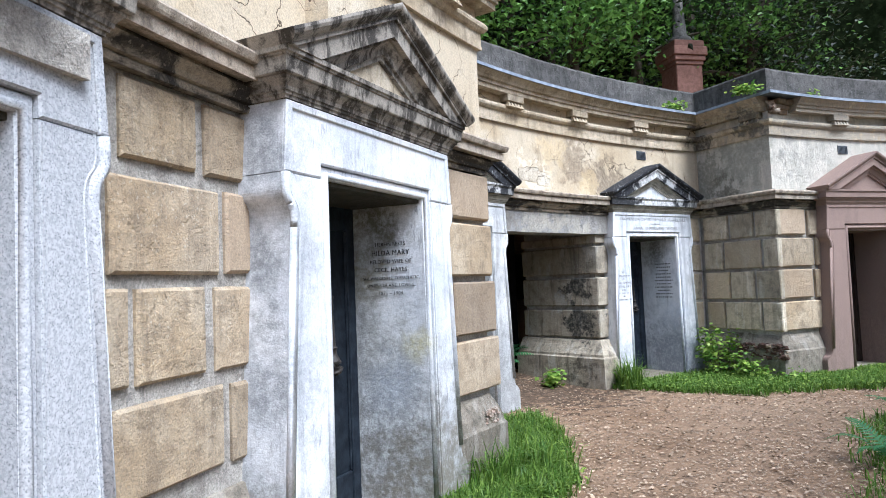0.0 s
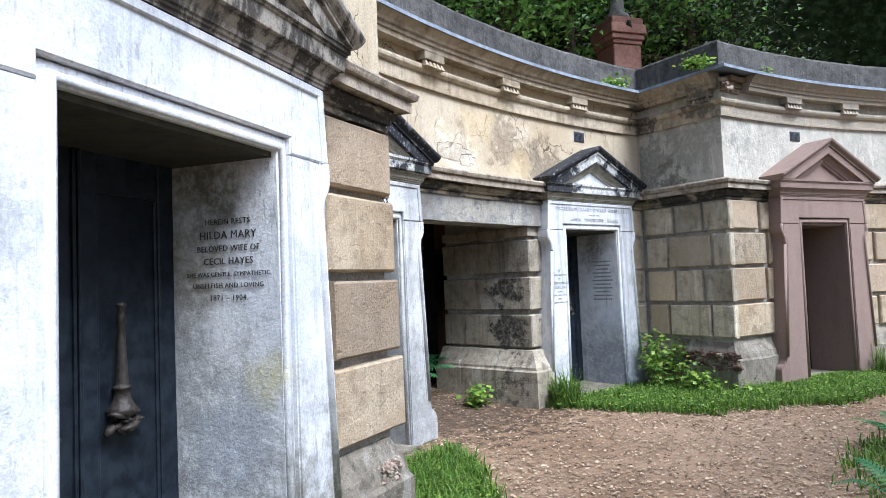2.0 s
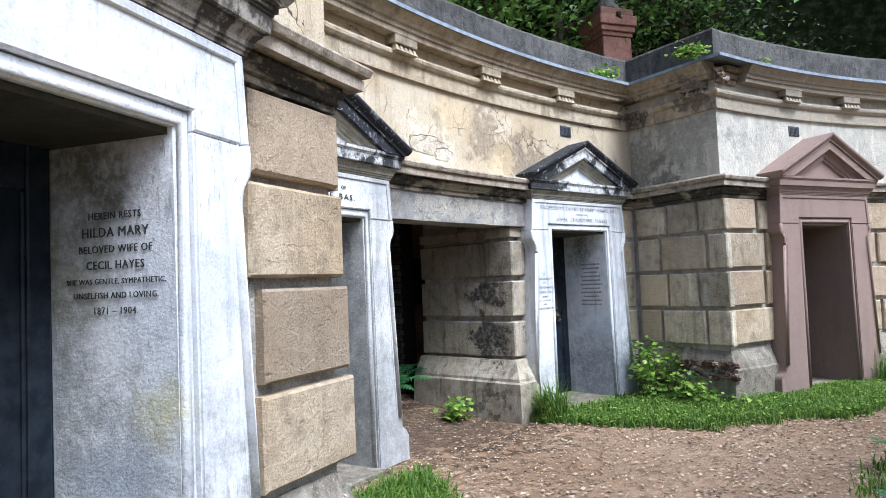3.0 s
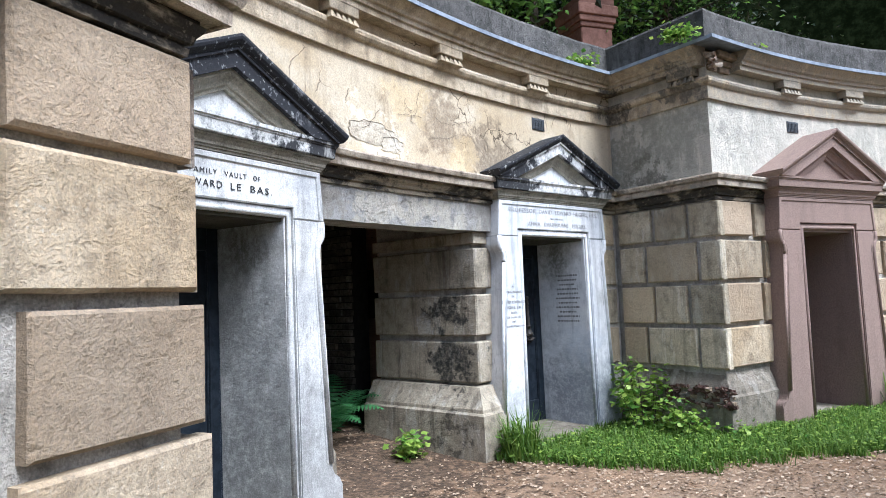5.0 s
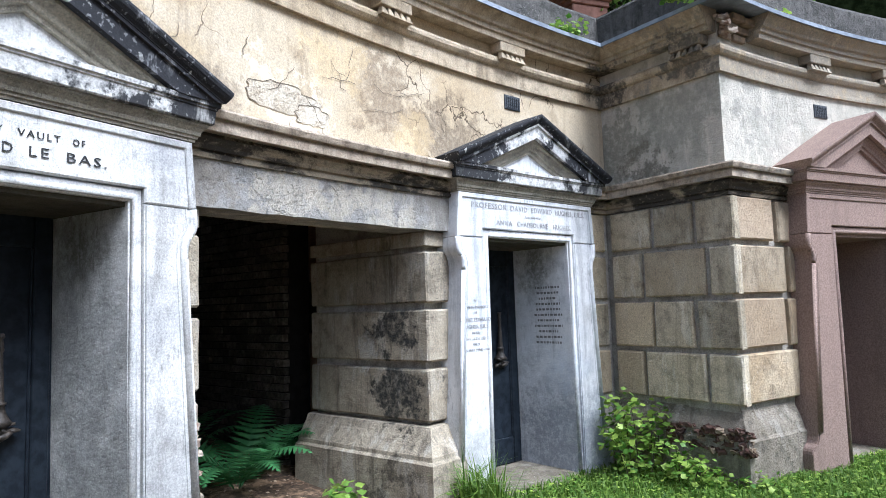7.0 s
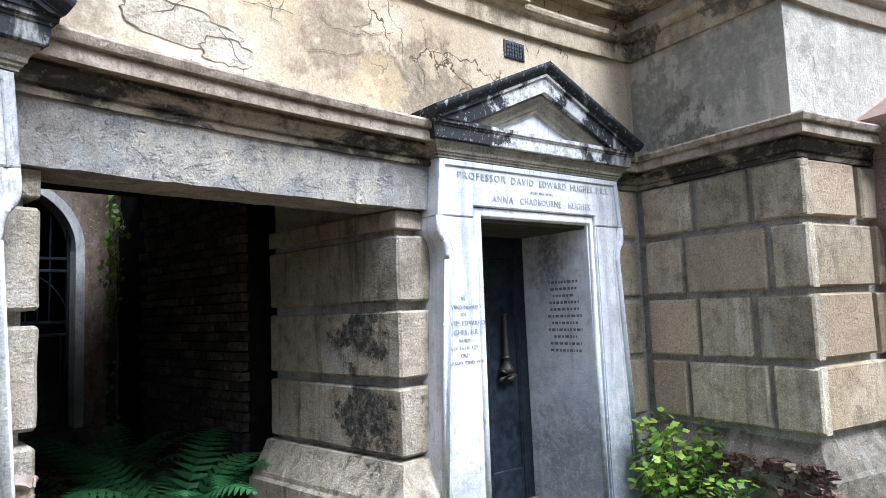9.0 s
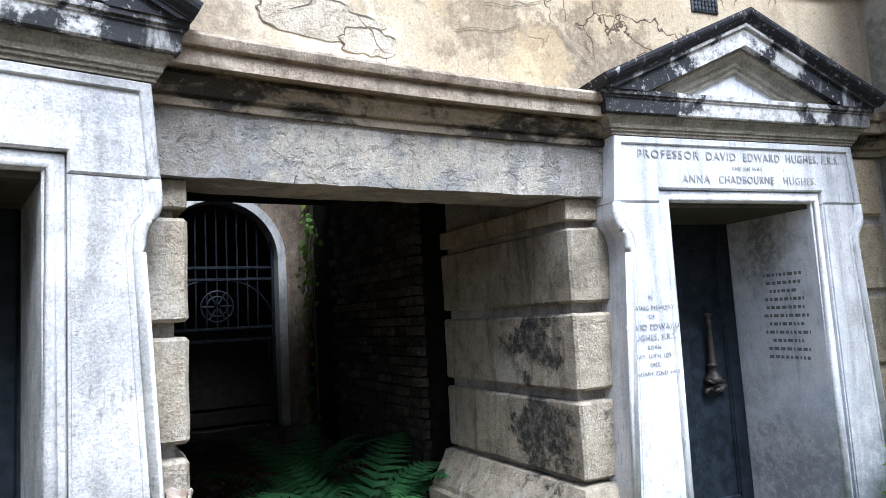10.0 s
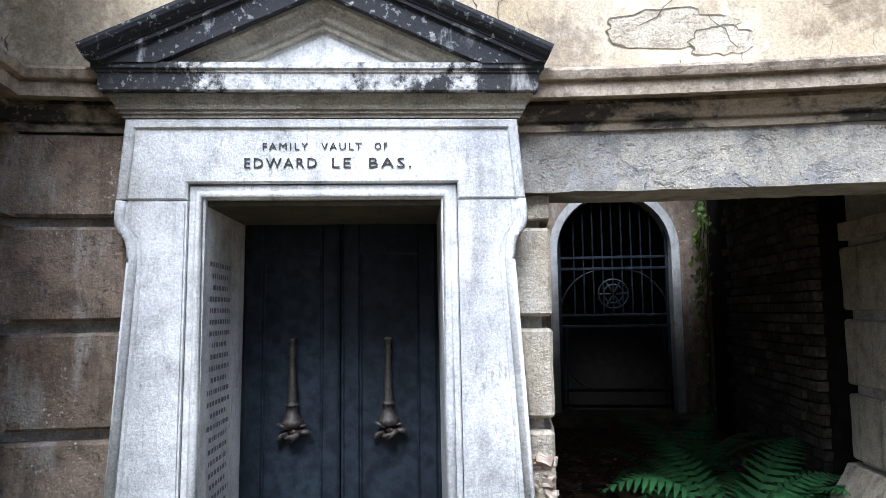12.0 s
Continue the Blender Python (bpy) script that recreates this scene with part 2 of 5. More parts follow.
def crust_mat(name, pale, black, amount=0.5, scale=2.2, stretch=(1.6, 1.6, 0.8), stains_and_shade=(), dots=0.0):
    """Stone under a black crust that rain has washed off in runs."""
    g = Graph(name, rough=0.75, spec=0.3)
    n = g.noise(scale, 9, 0.66, stretch=stretch, warp=0.4)
    col = g.mix(g.ramp(n, amount - 0.09, amount + 0.05), black, pale)
    col = blotch(g, col, stains_and_shade)
    col = g.mix(g.ramp(g.noise(38.0, 3, 0.55), 0.6, 0.67, 0, 0.6), col, tuple(0.8 * x for x in pale))
    if dots:
        spots = g.math("MULTIPLY", g.ramp(g.noise(19.0, 4, 0.6), 0.62, 0.66, 0, dots), g.ramp(g.noise(2.6, 3), 0.45, 0.6))
        col = g.mix(spots, col, (0.36, 0.37, 0.36))
    fine = g.noise(95.0, 4, 0.7)
    col = g.mix(0.35, col, g.mix(g.ramp(fine, 0.3, 0.7), (0.15, 0.15, 0.15), (0.75, 0.75, 0.72)), "OVERLAY")
    g.bump(g.math("ADD", g.noise(18, 8, 0.65), g.math("MULTIPLY", fine, 0.4)), 0.5, 0.012)
    return g.done(col)


def plain_mat(name, c1, c2, scale=20.0, rough=0.6, metal=0.0, relief=0.3, spec=0.12, vary=0.1):
    g = Graph(name, rough=rough, metal=metal, spec=spec)
    col = g.mix(g.ramp(g.noise(scale, 7, 0.62), 0.35, 0.65), c1, c2)
    col = g.mix(g.ramp(g.noise(scale * 0.12, 5), 0.45, 0.7, 0, 0.5), col, tuple(0.55 * x for x in c1))
    hv = g.node("ShaderNodeHueSaturation", Saturation=1.0, Fac=1.0, Color=col)
    g.put(hv.inputs["Value"], g.ramp(g.rnd, 0, 1, 1 - vary, 1 + vary))
    g.bump(g.noise(scale * 2, 8, 0.65), relief, 0.01)
    return g.done(hv.outputs[0])


def leaf_mat(name, c1, c2, rough=0.5, through=0.35):
    g = Graph(name, rough=rough, spec=0.35)
    isl = g.nt.nodes["Geometry"].outputs["Random Per Island"]
    col = g.mix(isl, c1, c2)
    g.put(g.bsdf.inputs["Base Color"], col)
    tr = g.node("ShaderNodeBsdfTranslucent", Color=col)
    mx = g.node("ShaderNodeMixShader", Fac=through)
    g.nt.links.new(g.bsdf.outputs[0], mx.inputs[1])
    g.nt.links.new(tr.outputs[0], mx.inputs[2])
    g.nt.links.new(mx.outputs[0], g.nt.nodes["Material Output"].inputs[0])
    return g.mat


def ground_mat():
    g = Graph("trodden earth", rough=0.95, spec=0.15)
    col = g.mix(g.ramp(g.noise(0.8, 6), 0.35, 0.65), (0.26, 0.17, 0.105), (0.35, 0.24, 0.155))
    col = g.mix(g.ramp(g.noise(7, 7, 0.65), 0.45, 0.7, 0, 0.6), col, (0.07, 0.048, 0.032))
    col = g.mix(g.ramp(g.noise(60, 5, 0.7), 0.55, 0.68, 0, 0.75), col, (0.46, 0.35, 0.25))
    # darker earth at the passage mouth and along its floor, paler mid-path
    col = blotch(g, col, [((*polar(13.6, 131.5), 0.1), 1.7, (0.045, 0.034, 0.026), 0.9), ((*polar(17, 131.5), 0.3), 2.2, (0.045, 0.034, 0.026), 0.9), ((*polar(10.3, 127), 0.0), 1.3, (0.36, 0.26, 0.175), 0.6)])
    hub = g.node("ShaderNodeVectorMath")
    hub.operation = "DISTANCE"
    g.put(hub.inputs[0], g.pos)
    hub.inputs[1].default_value = (CX, CY, 0.0)
    # unseen inner ground, coloured dark green to cut light bounced at the walls
    low_bounce = g.ramp(g.math("ADD", hub.outputs["Value"], g.ramp(g.noise(3.0, 6, 0.7), 0.3, 0.7, -0.4, 0.4)), 8.0, 8.6, 1, 0)
    col = g.mix(low_bounce, col, (0.05, 0.065, 0.028))
    g.bump(g.math("ADD", g.noise(45, 6, 0.7), g.noise(9, 6)), 0.9, 0.025)
    return g.done(col)


BAY_GREY = [((5.8, 9.6, 3.8), 1.6, (0.3, 0.285, 0.255), 0.95), ((7.6, 10.3, 3.8), 1.5, (0.36, 0.34, 0.3), 0.95), ((9.6, 10.6, 3.8), 1.6, (0.36, 0.34, 0.3), 0.95), ((4.2, 10.6, 3.72), 0.34, (0.045, 0.043, 0.04), 0.9), ((4.65, 9.8, 3.72), 0.3, (0.1, 0.095, 0.085), 0.8)]
WHITE = ((0.7, 0.705, 0.715), (0.55, 0.57, 0.6), (0.2, 0.21, 0.225))
WORN = dict(streak=0.45, grime=0.3, grain=0.2, rough=0.55, relief=0.25, pits=0.45, flecks=0.55, chips=0.0, vary=0.04, soft=True)


def beside(m, stains_and_shade):
    """Stains and painted shade given in the frame of one entrance."""
    return [(tuple(m @ Vector(p)), rad, tone, amount) for p, rad, tone, amount in stains_and_shade]


# weather stains, plus painted shade at the reveal's top and its bluish skylight
M_MARBLE = stone_mat("white marble", *WHITE, **WORN, stains_and_shade=beside(spot(12.86, 122.55), [
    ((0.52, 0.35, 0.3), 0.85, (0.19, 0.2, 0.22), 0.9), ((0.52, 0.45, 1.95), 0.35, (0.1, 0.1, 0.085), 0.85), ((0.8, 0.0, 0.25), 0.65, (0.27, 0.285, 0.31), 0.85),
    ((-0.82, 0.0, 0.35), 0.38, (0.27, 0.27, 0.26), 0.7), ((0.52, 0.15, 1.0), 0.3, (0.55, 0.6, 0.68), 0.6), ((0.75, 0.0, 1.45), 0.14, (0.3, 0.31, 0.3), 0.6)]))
# weather stains, plus shade painted on the left jamb's side and reveal top
M_MARBLE_B = stone_mat("stained white marble with painted shade", *WHITE, **WORN, stains_and_shade=beside(spot(11.53, 154.95, 0, -1.2), [
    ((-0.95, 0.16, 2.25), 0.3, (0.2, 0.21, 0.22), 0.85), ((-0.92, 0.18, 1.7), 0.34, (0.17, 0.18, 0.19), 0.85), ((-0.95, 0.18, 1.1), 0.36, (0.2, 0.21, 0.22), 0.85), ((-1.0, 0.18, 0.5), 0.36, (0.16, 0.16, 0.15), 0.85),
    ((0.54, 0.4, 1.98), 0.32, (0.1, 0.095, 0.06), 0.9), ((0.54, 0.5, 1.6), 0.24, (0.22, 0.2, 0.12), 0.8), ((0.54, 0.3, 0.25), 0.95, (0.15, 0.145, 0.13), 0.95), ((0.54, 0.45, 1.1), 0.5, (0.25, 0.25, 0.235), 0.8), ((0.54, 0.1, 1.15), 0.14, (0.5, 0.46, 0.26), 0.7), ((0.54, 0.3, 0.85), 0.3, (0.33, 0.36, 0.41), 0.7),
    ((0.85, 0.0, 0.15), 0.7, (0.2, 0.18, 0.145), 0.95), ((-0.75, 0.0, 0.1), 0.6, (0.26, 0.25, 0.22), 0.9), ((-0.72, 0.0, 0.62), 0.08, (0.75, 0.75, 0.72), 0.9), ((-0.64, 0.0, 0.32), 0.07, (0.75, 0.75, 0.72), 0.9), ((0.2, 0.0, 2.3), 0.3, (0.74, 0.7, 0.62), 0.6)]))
# weather stains, plus shade painted at the top and depth of the reveals
M_MARBLE_C = stone_mat("pale marble", (0.61, 0.61, 0.6), (0.43, 0.435, 0.44), (0.17, 0.165, 0.155), streak=0.4, grime=0.42, grain=0.3, rough=0.6, relief=0.32, pits=0.55, flecks=0.6, chips=0.0, vary=0.04, soft=True, stains_and_shade=beside(spot(12.86, 140.25), [
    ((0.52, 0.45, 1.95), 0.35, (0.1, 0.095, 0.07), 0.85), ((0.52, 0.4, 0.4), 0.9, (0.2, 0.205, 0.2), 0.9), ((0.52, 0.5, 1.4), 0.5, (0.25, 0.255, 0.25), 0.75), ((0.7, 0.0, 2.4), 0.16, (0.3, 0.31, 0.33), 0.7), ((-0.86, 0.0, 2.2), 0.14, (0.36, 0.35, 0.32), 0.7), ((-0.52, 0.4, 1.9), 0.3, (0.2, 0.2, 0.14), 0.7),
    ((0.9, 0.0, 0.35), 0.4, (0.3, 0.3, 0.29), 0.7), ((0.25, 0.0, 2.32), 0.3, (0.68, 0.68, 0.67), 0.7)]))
M_GRANITE = granite_mat("grey granite", (0.36, 0.37, 0.385), (0.5, 0.51, 0.525), (0.12, 0.13, 0.14))
M_PINK = granite_mat("pink granite", (0.2, 0.138, 0.115), (0.3, 0.218, 0.183), (0.08, 0.055, 0.045))
M_BLOCK = stone_mat("buff sandstone", (0.39, 0.315, 0.215), (0.48, 0.42, 0.325), (0.14, 0.115, 0.085), streak=0.4, grime=0.6, grain=0.35, vary=0.18, alt=(0.37, 0.3, 0.23), relief=0.5, lichen=0.35, pits=0.5)
M_BLOCK_GREY = stone_mat("grimy sandstone", (0.46, 0.41, 0.32), (0.56, 0.52, 0.43), (0.13, 0.115, 0.095), streak=0.45, grime=0.6, grain=0.5, light=(0.6, 0.58, 0.52), vary=0.25, alt=(0.45, 0.38, 0.28), relief=0.5, lichen=0.5, pits=0.8)
# darker sandstone for the left recess, its return and the gate surround
M_BLOCK_DARK = stone_mat("dark sandstone", (0.26, 0.205, 0.16), (0.37, 0.31, 0.25), (0.07, 0.06, 0.05), streak=0.5, grime=0.65, grain=0.5, light=(0.44, 0.43, 0.4), lichen=1.0, pits=0.8)
M_PLINTH = stone_mat("damp plinth stone", (0.25, 0.222, 0.18), (0.34, 0.31, 0.26), (0.08, 0.072, 0.06), streak=0.5, grime=0.65, grain=0.45, light=(0.42, 0.4, 0.36), relief=0.6, lichen=0.5)
# olive-brown mould, also darkened to paint the shade under the door heads
M_MOULD_SHADE = stone_mat("mouldy soffit stone with painted shade", (0.1, 0.09, 0.064), (0.15, 0.135, 0.098), (0.04, 0.036, 0.028), streak=0.3, grime=0.6)
M_MORTAR = stone_mat("grey mortar", (0.44, 0.42, 0.385), (0.52, 0.5, 0.465), (0.16, 0.145, 0.13), streak=0.4, grime=0.6, grain=0.5)
M_STUCCO = stucco_mat("buff stucco")
M_STUCCO_GREY = stone_mat("grey weathered stucco", (0.42, 0.405, 0.355), (0.5, 0.475, 0.42), (0.15, 0.145, 0.12), streak=0.12, grime=0.35, grain=0.2, light=(0.57, 0.54, 0.475), stains_and_shade=[((4.35, 10.55, 3.0), 0.55, (0.2, 0.2, 0.165), 0.75), ((4.62, 10.0, 3.3), 0.5, (0.26, 0.26, 0.22), 0.7), ((5.35, 9.45, 3.25), 0.4, (0.27, 0.26, 0.24), 0.7), ((4.5, 10.3, 2.8), 0.3, (0.13, 0.125, 0.1), 0.7)])
M_TRIM = stone_mat("stained stucco moulding", (0.44, 0.375, 0.275), (0.52, 0.465, 0.375), (0.17, 0.14, 0.105), streak=0.5, grime=0.6, grain=0.4, stains_and_shade=BAY_GREY)
M_STRING = stone_mat("soiled stone moulding", (0.4, 0.345, 0.28), (0.5, 0.45, 0.38), (0.07, 0.06, 0.05), streak=0.5, grime=0.7, grain=0.4, stains_and_shade=BAY_GREY)
M_STRING_BED = crust_mat("black-crusted bed moulding", (0.3, 0.255, 0.19), (0.035, 0.031, 0.026), 0.56, 3.0, (1.0, 1.0, 2.2))
M_LINTEL = stone_mat("flaking lintel stone", (0.33, 0.327, 0.32), (0.43, 0.42, 0.4), (0.13, 0.12, 0.11), streak=0.25, grime=0.5, grain=0.35, light=(0.6, 0.565, 0.49), relief=0.55, chips=0.6, pits=0.7, stains_and_shade=[((*polar(13, 136.4), 2.3), 0.4, (0.27, 0.245, 0.21), 0.8), ((*polar(13, 127.0), 2.4), 0.3, (0.24, 0.22, 0.19), 0.7), ((*polar(13, 133.2), 2.27), 0.3, (0.55, 0.51, 0.43), 0.8), ((*polar(13, 129.4), 2.25), 0.26, (0.55, 0.51, 0.43), 0.8), ((*polar(13, 131.2), 2.33), 0.2, (0.5, 0.46, 0.38), 0.8)])
M_PIER = stone_mat("blotched pier stone", (0.38, 0.345, 0.28), (0.46, 0.42, 0.35), (0.1, 0.09, 0.08), streak=0.7, grime=0.55, light=(0.5, 0.48, 0.44),
                   stains_and_shade=[((*polar(13.45, 127.4), 1.38), 0.3, (0.022, 0.026, 0.03), 0.95), ((*polar(13.4, 127.4), 0.9), 0.3, (0.025, 0.03, 0.033), 0.95), ((*polar(13.72, 127.4), 1.2), 0.16, (0.55, 0.55, 0.54), 0.7), ((*polar(13.3, 127.4), 0.25), 0.3, (0.06, 0.055, 0.05), 0.8)])
M_PARAPET = stone_mat("dark parapet stone", (0.15, 0.145, 0.137), (0.25, 0.24, 0.228), (0.04, 0.04, 0.036), streak=0.45, grime=0.7, grain=0.6, relief=0.9, lichen=0.5)
M_CRUST = crust_mat("black-crusted marble", (0.6, 0.6, 0.58), (0.035, 0.036, 0.04), 0.5)
M_SOOT = crust_mat("sooty pediment stone", (0.36, 0.37, 0.39), (0.02, 0.021, 0.026), 0.7, 3.2, dots=1.0)
M_CORONA = crust_mat("rain-washed corona", (0.4, 0.4, 0.39), (0.03, 0.031, 0.035), 0.6, 2.2, stains_and_shade=[((*polar(12.72, 140.25), 2.67), 0.62, (0.66, 0.66, 0.65), 0.95), ((*polar(12.72, 122.3), 2.67), 0.6, (0.7, 0.7, 0.7), 0.95)])
M_FASCIA = crust_mat("rain-washed raking fascia", (0.36, 0.37, 0.39), (0.02, 0.021, 0.026), 0.64, 3.2, dots=0.8, stains_and_shade=beside(spot(12.86, 122.55), [((-0.1, -0.12, 3.08), 0.42, (0.66, 0.66, 0.66), 0.95), ((0.3, -0.12, 2.95), 0.16, (0.5, 0.5, 0.5), 0.9)]))
M_BED = stone_mat("grey-green bed moulding", (0.34, 0.32, 0.27), (0.42, 0.4, 0.35), (0.1, 0.095, 0.08), streak=0.3, grime=0.6, lichen=0.5)
M_CRUST_B = crust_mat("crusted pediment stone", (0.31, 0.28, 0.24), (0.055, 0.048, 0.04), 0.52, 6.0)
M_LEAD = plain_mat("weathered lead", (0.15, 0.175, 0.21), (0.23, 0.26, 0.3), 12, 0.6, 0.0)
M_IRON = plain_mat("blue-black painted iron", (0.0065, 0.0095, 0.015), (0.019, 0.026, 0.036), 14, 0.5, 0.0, 0.2, 0.2)
M_TORCH = plain_mat("rusted cast iron", (0.02, 0.017, 0.015), (0.05, 0.04, 0.032), 40, 0.5, 0.0, 0.4, 0.4)
M_BROWN = plain_mat("brown door", (0.022, 0.014, 0.011), (0.036, 0.024, 0.019), 60, 0.7)
# dark brick of the passage wall, used on the unseen ring wall too
M_BRICK = plain_mat("dark brick", (0.045, 0.038, 0.031), (0.1, 0.087, 0.07), 25, 0.9, 0.0, 0.6, 0.2, 0.4)
M_RED = plain_mat("broken red brick", (0.11, 0.06, 0.046), (0.075, 0.048, 0.038), 30, 0.9, 0.0, 0.6, 0.2, 0.2)
M_OLD_BRICK = plain_mat("old buff brick", (0.3, 0.23, 0.16), (0.2, 0.16, 0.12), 22, 0.9, 0.0, 0.7, 0.1, 0.25)
M_BROKEN = plain_mat("broken stone core", (0.42, 0.37, 0.31), (0.22, 0.14, 0.1), 14, 0.9, 0.0, 0.8, 0.2)
M_RED_STONE = plain_mat("red sandstone", (0.13, 0.068, 0.052), (0.18, 0.1, 0.078), 16, 0.85)
M_INK = plain_mat("leaded lettering", (0.03, 0.03, 0.032), (0.06, 0.06, 0.06), 60, 0.6)
M_INK_PALE = plain_mat("worn lettering", (0.3, 0.3, 0.31), (0.4, 0.4, 0.4), 60, 0.6)
M_INK_MID = plain_mat("faded lettering", (0.13, 0.13, 0.135), (0.19, 0.19, 0.19), 60, 0.6)
M_VENT = plain_mat("vent iron", (0.05, 0.055, 0.065), (0.09, 0.1, 0.11), 60, 0.6)
M_CRACK = plain_mat("crack shadow", (0.12, 0.1, 0.08), (0.18, 0.15, 0.115), 40, 0.95)
M_PATCH = stone_mat("bared pale plaster", (0.6, 0.55, 0.46), (0.68, 0.63, 0.55), (0.3, 0.25, 0.19), streak=0.2, grime=0.6, grain=0.4, relief=0.6)
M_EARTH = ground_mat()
M_BARK = plain_mat("bark", (0.055, 0.045, 0.035), (0.1, 0.085, 0.065), 14, 0.95, 0.0, 1.0)
# shade inside the crowns is put into these two near-black leaf colours
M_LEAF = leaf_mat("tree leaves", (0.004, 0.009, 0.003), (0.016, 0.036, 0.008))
M_LEAF_DEEP_SHADE = leaf_mat("shaded leaves", (0.003, 0.006, 0.002), (0.008, 0.015, 0.005))
M_GRASS = leaf_mat("grass", (0.05, 0.125, 0.014), (0.19, 0.29, 0.05))
M_FERN = leaf_mat("fern green", (0.045, 0.16, 0.06), (0.08, 0.24, 0.08))
M_BUSH = leaf_mat("bramble leaves", (0.07, 0.19, 0.025), (0.33, 0.44, 0.08))
# lit copy of the tree leaves, sunlight put into its colour
M_LEAF_SUNLIT = leaf_mat("sunlit tree leaves", (0.02, 0.06, 0.01), (0.15, 0.29, 0.055))
M_IVY = leaf_mat("ivy leaves", (0.12, 0.24, 0.05), (0.3, 0.45, 0.09))
M_LITTER = leaf_mat("dead leaves", (0.14, 0.09, 0.055), (0.56, 0.43, 0.3), through=0.1)
# near-black colour stands for the shade in the passage and behind doors
M_PAINTED_SHADE = plain_mat("masonry in painted shade", (0.009, 0.008, 0.0075), (0.017, 0.0155, 0.0145), 12, 0.95)

# ---- ground, terrace, walls ----
def ground_sheet():
    bm = bmesh.new()
    rs = [0.0, 4, 8, 9, 10, 11, 12, 12.6, 13.2, 14, 15, 16, 17, 18, 19, 24, 60, 400, 3000]
    n = 180
    rings = []
    for r in rs:
        ring = []
        for k in range(n):
            a = 360.0 * k / n
            x, y = polar(max(r, 0.001), a)
            rise = 0.0
            if 126 < a < 138 and 13 < r < 19:
                rise = 0.36 * min(1.0, max(0.0, (r - 13.2) / 3.8))
            z = rise + (0.012 * noise.noise(Vector((x * 0.9, y * 0.9, 0))) if r < 15 else 0)
            ring.append(bm.verts.new((x, y, z)))
        rings.append(ring)
    for a, b in zip(rings, rings[1:]):
        for k in range(n):
            f = bm.faces.new((a[k], b[k], b[(k + 1) % n], a[(k + 1) % n]))
            f.smooth = True
    bmesh.ops.recalc_face_normals(bm, faces=bm.faces)
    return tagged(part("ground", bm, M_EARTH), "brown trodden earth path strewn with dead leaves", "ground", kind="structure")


ground_sheet()

TERRACE_Z = 4.0
bm = bmesh.new()
for a in range(60, 200, 2):
    for r0, r1 in ((13.5, 15.4), (15.4, 18.4), (18.4, 30), (30, 60)):
        if r0 == 15.4 and 127 <= a < 137:
            continue
        base = 13.5 if A_RIGHT - 2.5 < a < A_LEFT + 0.5 else 12.2
        q0 = base if r0 == 13.5 else r0
        pts = [polar(q0, a), polar(r1, a), polar(r1, a + 2), polar(q0, a + 2)]
        lo = [bm.verts.new((*p, TERRACE_Z - 0.3)) for p in pts]
        hi = [bm.verts.new((*p, TERRACE_Z)) for p in pts]
        bm.faces.new(hi)
        bm.faces.new(lo[::-1])
        for i in range(4):
            bm.faces.new((lo[i], lo[(i + 1) % 4], hi[(i + 1) % 4], hi[i]))
bmesh.ops.recalc_face_normals(bm, faces=bm.faces)
tagged(part("terrace", bm, M_EARTH), "earth terrace under trees behind the vaults", "ground", kind="structure")

# unseen tall ring wall, added to block low sky and close the far side
tagged(part("wall_inner_ring", sweep(arc(3.6, 0, 360, 3)[::-1], [(0, 0), (0, 8.8), (-0.4, 8.8), (-0.4, 0)]), M_BRICK), "tall plain unseen ring wall added to block the low sky", "wall", kind="structure")

# upper wall, continuous along bays and returns
UPPER = [(0, 2.46), (0, 4.02), (-0.45, 4.02), (-0.45, 2.46)]
wall_upper = tagged(part("wall_upper_recess", sweep(arc(R_REC, A_LEFT + 1.5, A_RIGHT - 1.5), UPPER), M_STUCCO), "cracked buff stucco upper wall with peeling patches", "wall", kind="structure")
tagged(part("wall_upper_bay_left", sweep(BAY_L_LINE + [polar(R_REC - 0.003, A_LEFT)], UPPER), M_STUCCO), "buff stucco upper wall of the bay", "wall", kind="structure")
tagged(part("wall_upper_bay_right", sweep([polar(R_REC - 0.003, A_RIGHT)] + arc(R_BAY, A_RIGHT, BAY_R_END), UPPER), M_STUCCO_GREY), "grey weathered stucco upper wall of the bay", "wall", kind="structure")

STRING_BED = [(-0.02, 2.45), (0.03, 2.45), (0.035, 2.478), (0.022, 2.482), (0.022, 2.49), (0.045, 2.496), (0.052, 2.52), (0.07, 2.54), (0.078, 2.56), (0.06, 2.566), (0.06, 2.584), (-0.02, 2.584)]
STRING = [(-0.02, 2.585), (0.12, 2.585), (0.122, 2.578), (0.14, 2.578), (0.142, 2.634), (0.132, 2.638), (0.132, 2.648), (0.166, 2.65), (0.172, 2.662), (0.18, 2.685), (0.172, 2.7), (-0.02, 2.74)]
tagged(part("string_course", sweep(WALL_LINE, STRING), M_STRING), "soiled moulded stone string course along the wall", "moulding", kind="structure")
tagged(part("bed_moulding", sweep(WALL_LINE, STRING_BED), M_STRING_BED), "black-crusted curved bed moulding under the string course", "moulding", kind="structure")
ARCHITRAVE = [(-0.02, 3.525), (0.034, 3.525), (0.036, 3.55), (0.03, 3.555), (0.03, 3.665), (0.055, 3.675), (0.075, 3.70), (0.078, 3.725), (0.065, 3.75), (0.04, 3.76), (-0.02, 3.765)]
tagged(part("architrave_band", sweep(WALL_LINE, ARCHITRAVE), M_TRIM), "weathered buff architrave band with a roll moulding", "moulding", kind="structure")
